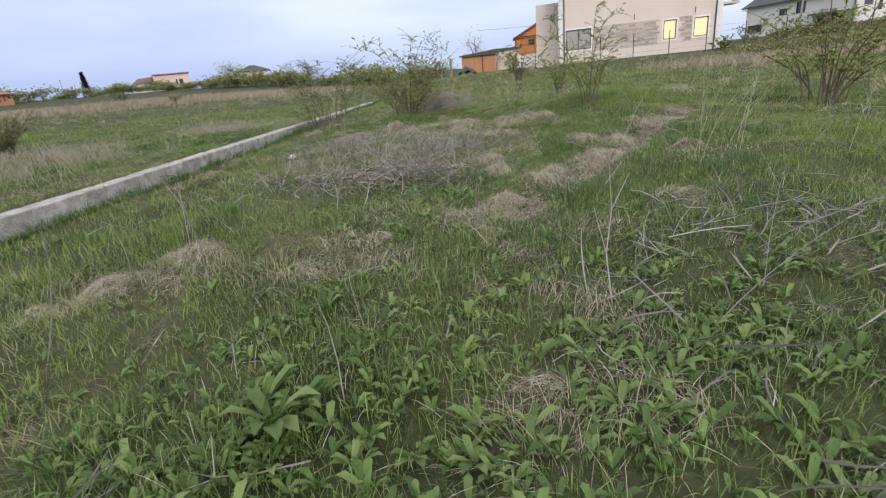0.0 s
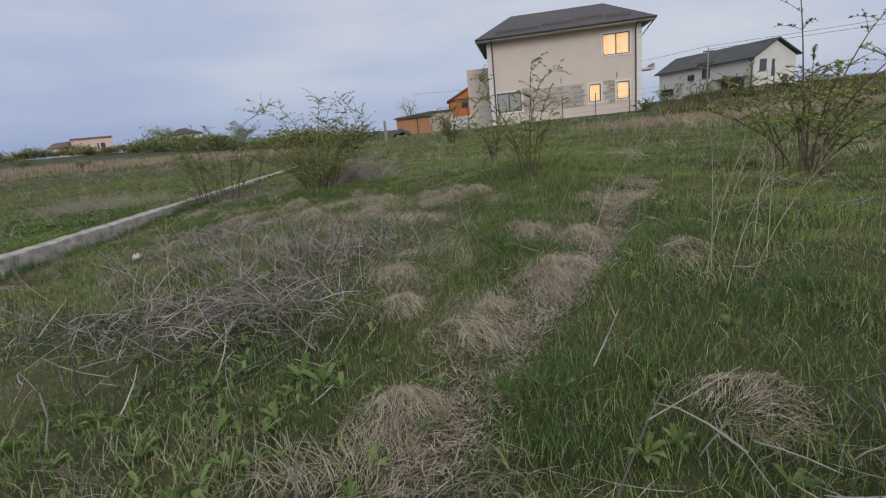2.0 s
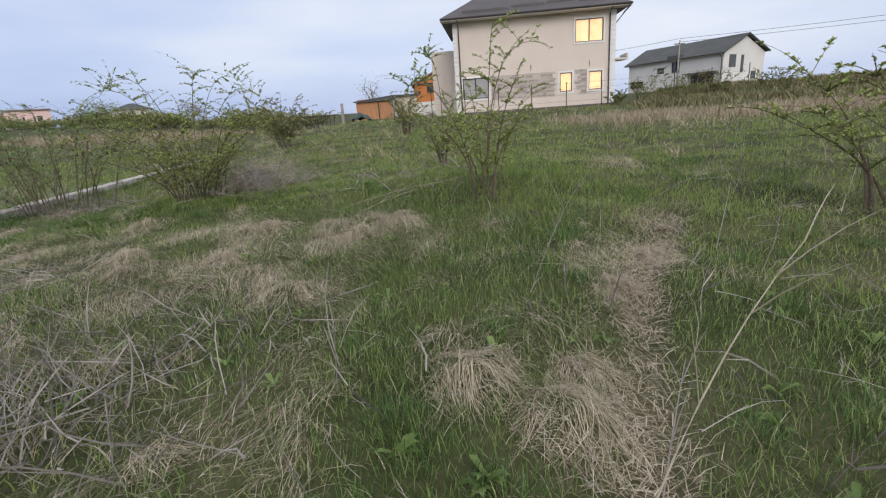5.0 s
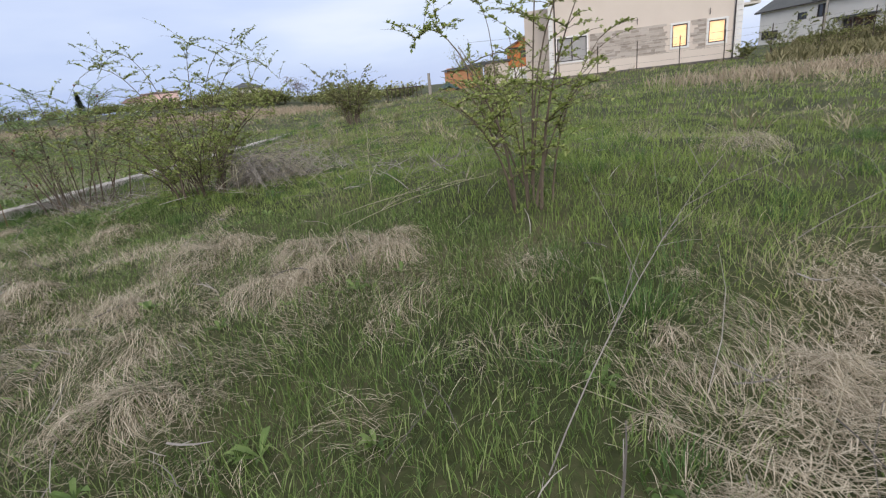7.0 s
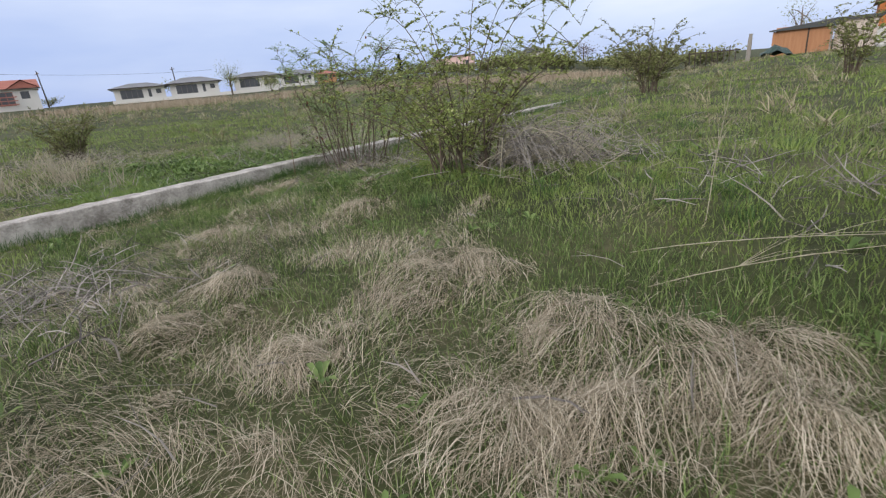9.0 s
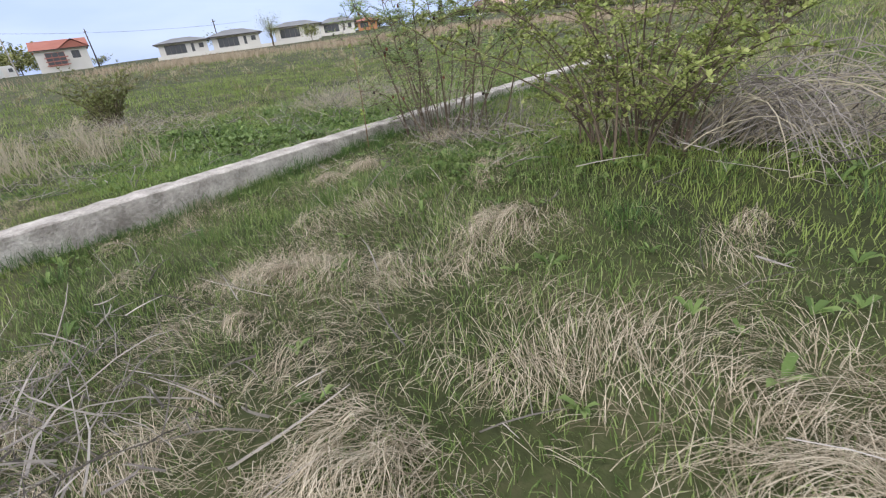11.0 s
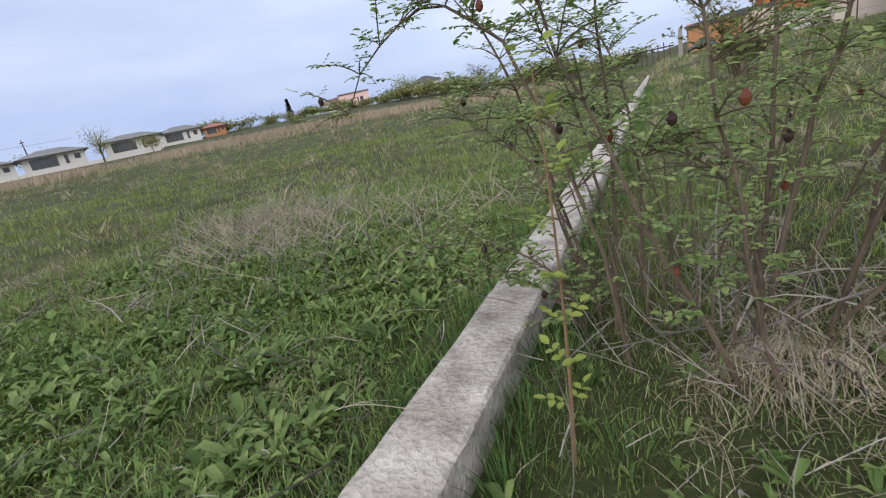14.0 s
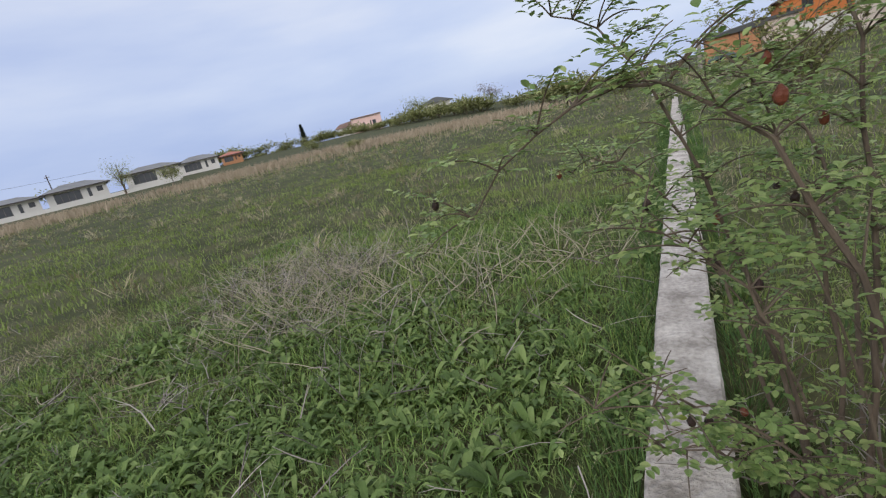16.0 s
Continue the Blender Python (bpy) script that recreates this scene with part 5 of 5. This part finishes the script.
DOWN = -0.9
beside = [(3.48, 3.55, 1.5, -1.5), (3.2, 2.95, 1.3, -1.5), (7.33, 6.3, 1.7, DOWN), (6.5, 5.2, 1.4, DOWN), (6.05, 5.75, 1.2, DOWN), (6.68, 5.6, 0.9, DOWN), (7.2, 6.0, 1.5, DOWN), (7.4, 7.6, 1.6, DOWN), (7.75, 7.2, 1.5, DOWN),
          (7.95, 7.55, 1.0, DOWN), (9.2, 9.2, 1.4, DOWN), (8.55, 8.45, 1.1, DOWN), (6.1, 4.55, 1.1, DOWN), (7.6, 4.2, 1.2, 0.2), (8.4, 6.3, 1.3, 0.1), (5.9, 6.6, 1.1, DOWN), (6.2, 9.1, 1.3, -1.8)]
ahead = [(6.75, 10.85, 2.2, -1.0), (6.3, 11.05, 1.6, -1.6), (5.35, 11.15, 1.6, -1.9), (4.25, 10.6, 1.5, -1.7), (5.5, 11.5, 1.3, -1.6), (6.4, 10.3, 1.5, -1.5), (4.5, 10.05, 1.2, -1.9), (5.35, 10.25, 1.3, -1.6), (7.15, 10.7, 1.5, -1.2),
         (6.66, 10.5, 1.4, -1.4), (7.1, 11.1, 1.2, -0.8), (10.8, 13.3, 2.4, -1.2), (1.2, 13.2, 0.9, -1.2), (1.2, 12.7, 1.0, -1.0), (1.3, 14.35, 1.4, -1.4), (2.7, 11.3, 1.3, -1.4), (3.6, 12.3, 1.5, -1.3)]
near = lambda x, y: np.clip(dryness(x, y) * 1.3 - 0.12, 0, 0.7) * (off_track(x, y) < 5.5)
r = np.random.RandomState(60)
small = [(a, b, c, -1.3 + r.normal(0, 0.8)) for a, b, c in spots_by(61, (-6, 14, 1, 20), 1100, near, 0.45, 1.0)]
mounds("straw_mounds", STRAW, "domed mounds of last year's grass combed over", beside + ahead, 620, 0.0025, 62)
mounds("dry_tussocks", STRAW, "low collapsed tussocks of pale dead grass", small, 170, 0.0027, 69)
mids = spots_by(63, (-40, 45, 8, 55), 2600, lambda x, y: np.clip(dryness(x, y) * 1.1 - 0.05, 0.03, 0.7) * (off_track(x, y) >= 6), 1.0, 1.9)
tussocks("far_tussocks", MEADOWSTRAW, "scattered straw tussocks across the meadow", mids, 26, 0.28, 0.016, 0.4, 0.6, 64, True)
lush = [(6.66, 4.35, 1.5), (6.75, 4.55, 1.5), (6.9, 4.5, 1.3), (6.6, 4.6, 1.2), (7.2, 7.0, 1.2), (7.1, 7.3, 1.1), (7.4, 6.8, 1.0), (8.6, 9.7, 1.4), (8.9, 10.1, 1.5), (8.2, 10.3, 1.3)] + spots_by(65, (-5, 14, 0, 20), 900, lambda x, y: np.clip(0.45 - dryness(x, y), 0, 0.5) * (off_track(x, y) < 7), 0.7, 1.3)
tussocks("lush_tufts", LUSH, "dark green upright tufts of lush grass", lush, 100, 0.15, 0.003, 0.22, 0.25, 66, True)
mid = spots_by(91, (-14, 20, 2, 34), 2600, lambda x, y: np.clip(0.6 - dryness(x, y), 0, 0.8) * (off_track(x, y) >= 3.5) * np.clip(lattice(x, y, 2.2, 92) * 2.2 - 0.7, 0, 1), 0.8, 1.5)
tussocks("mid_tufts", MEADOW, "darker green clumps of grass across the meadow", mid, 44, 0.15, 0.0055, 0.22, 0.25, 93, True)
tussocks("dead_mound", PALE, "grey mound of collapsed dead grass beside the shrub", [(4.5, 14.2, 1.6), (4.9, 14.35, 1.3), (4.35, 14.4, 1.3)], 420, 0.2, 0.003, 0.4, 0.9, 95, True)
rg = random.Random(96)
heap = thing("dead_branches", pose(4.15, 14.05, ground_z(4.15, 14.05)), "grey heap of bare arching dead branches beside the shrub", "dead branches")
for i in range(60):
    a, ln = rg.gauss(-0.25, 0.5), rg.uniform(0.5, 1.45)
    top = rg.uniform(0.5, 1.15) * (0.55 + 0.35 * ln)
    b = Vector((rg.uniform(-0.15, 0.35), rg.uniform(-0.2, 0.2), -0.04))
    e = Vector((b.x + math.cos(a) * ln, b.y + math.sin(a) * ln, rg.uniform(0.02, 0.35)))
    pts = bezier(b, b.lerp(e, 0.55) + Vector((rg.uniform(-0.1, 0.1), rg.uniform(-0.1, 0.1), top)), e, 9)
    m = Mesh().tube(pts, [0.006 - 0.0005 * k for k in range(9)], 5)
    for k in range(3, 9):
        for _ in range(2):
            d = Vector((rg.uniform(-1, 1), rg.uniform(-1, 1), rg.uniform(-0.7, 0.4))).normalized() * rg.uniform(0.08, 0.25)
            m.tube([pts[k], pts[k] + d * 0.6 + Vector((0, 0, 0.02)), pts[k] + d], [0.0022, 0.0018, 0.0009], 3)
    part("branch", m, (STALK, PALE, STALK)[i % 3], heap)
along = [(0.42 + 0.05 * math.sin(9 * t), t, 0.8 + 0.3 * math.sin(5 * t)) for t in np.arange(3, 30, 0.14)] + [(-0.11 + 0.04 * math.sin(7 * t), t, 0.9 + 0.3 * math.sin(4 * t)) for t in np.arange(3, 30, 0.14)]
tussocks("wall_grass", LUSH, "tall green grass along the foot of the low wall", along, 60, 0.19, 0.0042, 0.25, 0.25, 68, True)


def weeds(seed, spots, name="broad_weeds"):
    """Rosettes of broad lance-shaped leaves, folded along the midrib."""
    r = np.random.RandomState(seed)
    spots = np.array(spots)
    count = r.randint(6, 11, len(spots))
    cx, cy, cs = (np.repeat(spots[:, i], count) for i in range(3))
    z = height(cx, cy)
    n = len(cx)
    a, L = r.uniform(0, 6.283, n), cs * (0.05 + 0.08 * r.rand(n))
    w, el = L * (0.26 + 0.12 * r.rand(n)), 0.5 + 0.7 * r.rand(n)
    V = np.zeros((n, 10, 3), np.float32)
    for k, (t, ww, up) in enumerate(((0.0, 0.12, 0.0), (0.35, 0.8, 0.34), (0.7, 0.9, 0.55), (1.0, 0.0, 0.52))):
        q = np.stack([cx + np.cos(a) * L * t, cy + np.sin(a) * L * t, z + 0.01 + L * up * el], -1)
        f = w * ww / 2
        side = np.stack([-np.sin(a) * f, np.cos(a) * f, np.zeros(n)], -1)
        lift = np.stack([np.zeros(n), np.zeros(n), f * 0.5], -1)
        if ww:
            V[:, 3 * k], V[:, 3 * k + 1], V[:, 3 * k + 2] = q + side + lift, q, q - side + lift
        else:
            V[:, 9] = q
    ids = np.array([0, 1, 4, 3, 1, 2, 5, 4, 3, 4, 7, 6, 4, 5, 8, 7, 6, 7, 9, 7, 8, 9])
    first = np.array([0, 4, 8, 12, 16, 19])
    me = bpy.data.meshes.new(name)
    me.vertices.add(10 * n)
    me.vertices.foreach_set("co", V.ravel())
    me.loops.add(22 * n)
    me.loops.foreach_set("vertex_index", (ids[None] + 10 * np.arange(n)[:, None]).ravel().astype(np.int32))
    me.polygons.add(6 * n)
    me.polygons.foreach_set("loop_start", (first[None] + 22 * np.arange(n)[:, None]).ravel().astype(np.int32))
    me.update(calc_edges=True)
    me.materials.append(BROAD)
    tagged(new(name, me), "broad-leaved green weeds in low rosettes", "weeds", kind="stuff")


leafy = lambda x, y: np.clip(0.9 * bump_at(x, y, 6.0, 1.2, 1.6) + 0.8 * bump_at(x, y, 7.6, 1.6, 1.2) + 0.7 * bump_at(x, y, 5.4, 4.6, 0.9) + 1.0 * bump_at(x, y, -3.4, 14.5, 2.0) + 0.6 * bump_at(x, y, -1.6, 15.6, 1.4)
                             + 0.9 * bump_at(x, y, 2.15, 13.7, 0.7) + 0.8 * bump_at(x, y, -1.1, 12.8, 0.8) + 1.0 * bump_at(x, y, -2.3, 14.7, 1.7) + 0.7 * bump_at(x, y, 4.8, 1.5, 0.9) + 0.9 * bump_at(x, y, 3.0, 13.5, 0.7) + 0.5 * bump_at(x, y, 4.6, 14.8, 1.0) + 0.03, 0, 1) * (0.25 + 0.9 * lattice(x, y, 0.5, 41))
weeds(71, spots_by(72, (-7, 10, -0.3, 19), 40000, leafy, 0.4, 0.9) + [(5.08, 1.4, 1.7), (5.15, 1.5, 1.5), (5.0, 1.5, 1.4), (5.5, 4.9, 1.3), (5.65, 4.8, 1.2)])


weeds(73, spots_by(74, (-5.5, -0.5, 13.2, 16.8), 1300, lambda x, y: np.clip(lattice(x, y, 0.45, 75) * 2.4 - 0.75, 0, 1) * (1 - 0.8 * bump_at(x, y, -4.2, 17.2, 1.3)), 0.8, 1.4), "lush_weeds")


def dead_stems(seed, spots, name, label, mat=STALK, stout=1.0):
    """Broken grey stems and twigs, lying and leaning."""
    r = np.random.RandomState(seed)
    m = Mesh()
    for cx, cy, L, el in spots:
        a = r.uniform(0, 6.283)
        z = ground_z(cx, cy)
        p = Vector((cx, cy, z - 0.01 + 0.12 * r.rand() * (el < 0.5)))
        d = Vector((math.cos(a) * math.cos(el), math.sin(a) * math.cos(el), math.sin(el)))
        q = p + d * L
        b = p.lerp(q, 0.55) + Vector((r.uniform(-1, 1), r.uniform(-1, 1), r.uniform(-0.3, 1))) * 0.2 * L
        pts = bezier(p, b, q, 4)
        w = (0.0018 + 0.0045 * r.rand() ** 2) * stout
        m.tube(pts, [w, w * 0.9, w * 0.7, w * 0.3], 3)
        for k in (1, 2):
            if r.rand() < 0.6:
                e = pts[k] + (d + Vector((r.uniform(-1, 1), r.uniform(-1, 1), r.uniform(-0.2, 0.8)))).normalized() * L * (0.2 + 0.25 * r.rand())
                m.tube([pts[k], e], [w * 0.6, w * 0.25], 3)
    tagged(part(name, m, mat), label, "dead stems", kind="stuff")


r = np.random.RandomState(81)
piles = [(5.1, 5.9, 0.42, 300), (4.5, 6.1, 0.6, 320), (3.7, 5.9, 0.6, 190), (4.9, 5.1, 0.5, 50), (5.2, 7.5, 0.45, 150), (5.6, 8.2, 0.6, 120), (3.2, 9.9, 0.5, 240), (2.7, 9.6, 0.5, 150), (4.55, 14.2, 0.45, 160), (5.1, 14.5, 0.6, 110), (-4.4, 17.8, 1.0, 300), (-3.0, 16.4, 0.7, 160),
         (-2.6, 11.5, 0.6, 160), (-8.3, 13.2, 1.2, 400), (-6.5, 14.0, 1.2, 260), (7.2, 13.2, 0.8, 130), (7.0, 2.6, 0.8, 90), (7.9, 3.3, 0.5, 110), (2.4, 14.2, 0.6, 110), (-3.44, 14.92, 0.2, 60), (-1.5, 13.6, 0.9, 90), (10.3, 7.6, 1.0, 120), (1.4, 14.4, 0.6, 60), (0.9, 15.0, 0.5, 60)]
lying = [(r.normal(cx, w), r.normal(cy, w * 0.7), 0.10 + 0.38 * r.rand() ** 1.6, abs(r.normal(0.3, 0.4))) for cx, cy, w, n in piles for _ in range(n)]
lying += [(x, y, 0.15 + 0.3 * r.rand(), abs(r.normal(0.3, 0.4))) for x, y in zip(*scatter(82, (-6, 12, 0, 18), 1500, lambda x, y: (off_track(x, y) < 7) * 0.6))]
lying = [q for q in lying if q[0] < -0.05 or q[0] > 0.36]
dead_stems(83, lying, "dead_stems", "grey tangles of broken dead weed stems")
pale = [(r.normal(cx, w), r.normal(cy, w * 0.8), 0.25 + 0.35 * r.rand(), abs(r.normal(0.5, 0.35))) for cx, cy, w, n in ((-4.4, 17.9, 0.7, 300), (-3.6, 16.4, 0.6, 200), (-1.4, 17.7, 0.7, 140), (-2.6, 17.0, 0.8, 90), (-8.3, 13.0, 0.9, 220), (-6.5, 13.8, 0.9, 140), (4.7, 14.3, 0.4, 200)) for _ in range(n)]
heads = [(r.normal(-5.4, 1.4), r.uniform(6.5, 12.5)) for _ in range(70)]
clumps = [(r.normal(a, 0.16), r.normal(b, 0.16), 0.25 + 0.35 * r.rand(), 0.9 + 0.6 * r.rand()) for a, b in heads for _ in range(14) if a < -2.2]
dead_stems(88, clumps, "pale_standing_stems", "pale grey clumps of dead standing weeds", PALE, 1.5)
dead_stems(86, pale, "pale_stems", "pale grey heaps of dead leaning weed stems", PALE)
stand = [(x, y, 0.35 + 0.5 * r.rand(), 1.25 + 0.3 * r.rand()) for x, y in zip(*scatter(84, (-12, 14, 1, 24), 1500, lambda x, y: np.clip(lattice(x, y, 2.5, 85) - 0.45, 0, 1) * 1.6))]
stand += [(r.normal(4.5, 0.9), r.normal(7.6, 0.5), 0.25 + 0.35 * r.rand(), 0.5 + 0.9 * r.rand()) for _ in range(330)]
stand += [(r.normal(4.75, 0.35), r.normal(14.3, 0.35), 0.4 + 0.5 * r.rand(), 0.2 + 1.1 * r.rand()) for _ in range(90)]
stand += [(r.normal(1.3, 0.5), r.normal(14.5, 0.4), 0.3 + 0.4 * r.rand(), 0.3 + 1.1 * r.rand()) for _ in range(90)]
stand += [(r.normal(-4.3, 0.8), r.normal(17.4, 0.7), 0.25 + 0.4 * r.rand(), 0.3 + 1.1 * r.rand()) for _ in range(260)]
stand += [(r.normal(-2.6, 0.9), r.normal(15.9, 0.6), 0.2 + 0.3 * r.rand(), 0.2 + 1.1 * r.rand()) for _ in range(120)]
stand = [q for q in stand if q[0] < -0.05 or q[0] > 0.36]
dead_stems(86, stand, "standing_dead_stems", "thin upright grey stems of last year's weeds")


def tall_stalk(x, y, ex, ey, ez, seed, label, branch=8, w=0.0032, mat=PALE):
    """One long dry stalk with side branches."""
    rg = random.Random(seed)
    z = ground_z(x, y)
    s = thing("dry_stalk", pose(x, y, z), label, "stalk", "tall dry stalks")
    pts = bezier((0, 0, -0.03), (ex * 0.35, ey * 0.35, ez * 0.7), (ex, ey, ez), 9)
    part("stem", Mesh().tube(pts, [w * (1 - 0.08 * k) for k in range(9)], 6), mat, s)
    ln = (Vector((ex, ey, ez))).length
    for i in range(branch):
        p = pts[rg.randint(3, 8)]
        d = (pts[-1] - pts[0]).normalized() + Vector((rg.uniform(-1, 1), rg.uniform(-1, 1), rg.uniform(-0.3, 0.6)))
        q = p + d.normalized() * ln * (0.15 + 0.2 * rg.random())
        part("side_branch", Mesh().tube(bezier(p, p.lerp(q, 0.5) + Vector((0, 0, 0.03)), q, 4), [w * 0.5, w * 0.42, w * 0.32, w * 0.15], 4), mat, s)


STAND, FALLEN = "tall pale dry weed stalk leaning over the grass", "fallen pale branching stalk lying on the grass"
for i, (x, y, ex, ey, ez) in enumerate(((8.4, 5.9, 0.0, 0.05, 0.95), (8.3, 5.8, 0.5, 0.4, 0.85), (8.5, 5.6, 0.6, 0.1, 0.8), (8.2, 5.4, 0.45, 0.3, 0.7), (8.9, 6.0, 0.3, 0.4, 0.75), (9.0, 6.3, 0.4, 0.5, 0.7), (9.3, 7.2, 0.5, 0.3, 0.8), (3.9, 6.6, 0.05, 0.2, 0.8), (4.4, 6.9, 0.25, 0.1, 0.75), (6.6, 12.4, 0.05, 0.1, 0.75), (9.7, 5.4, 0.3, 0.2, 0.7))):
    tall_stalk(x, y, ex, ey, ez, 90 + i, STAND)
tall_stalk(7.62, 6.5, 0.55, 0.15, 0.98, 140, "tall pale stalk snapped over beside the trodden trail", 5, 0.0042)
tall_stalk(7.66, 6.42, 0.25, 0.3, 0.62, 141, "tall pale stalk snapped over beside the trodden trail", 4, 0.0036, STALK)
for i, (x, y, ex, ey, ez) in enumerate(((8.05, 9.3, 0.75, -0.9, 0.12), (8.0, 8.7, 1.0, 1.2, 0.75), (6.2, 11.9, 1.7, 0.2, 0.25), (6.4, 11.5, 1.5, 0.6, 0.3), (5.0, 15.3, 1.4, -0.3, 0.2), (9.6, 10.4, 1.6, 0.5, 0.4), (6.9, 2.0, 0.9, 0.5, 0.35), (7.5, 2.9, 1.0, 0.1, 0.3), (2.0, 13.3, 0.6, -0.9, 0.2), (-0.6, 13.9, 0.75, -0.25, 0.30))):
    tall_stalk(x, y, ex, ey, ez, 120 + i, FALLEN, 8, 0.003, STALK if i in (1, 5, 6, 7) else PALE)
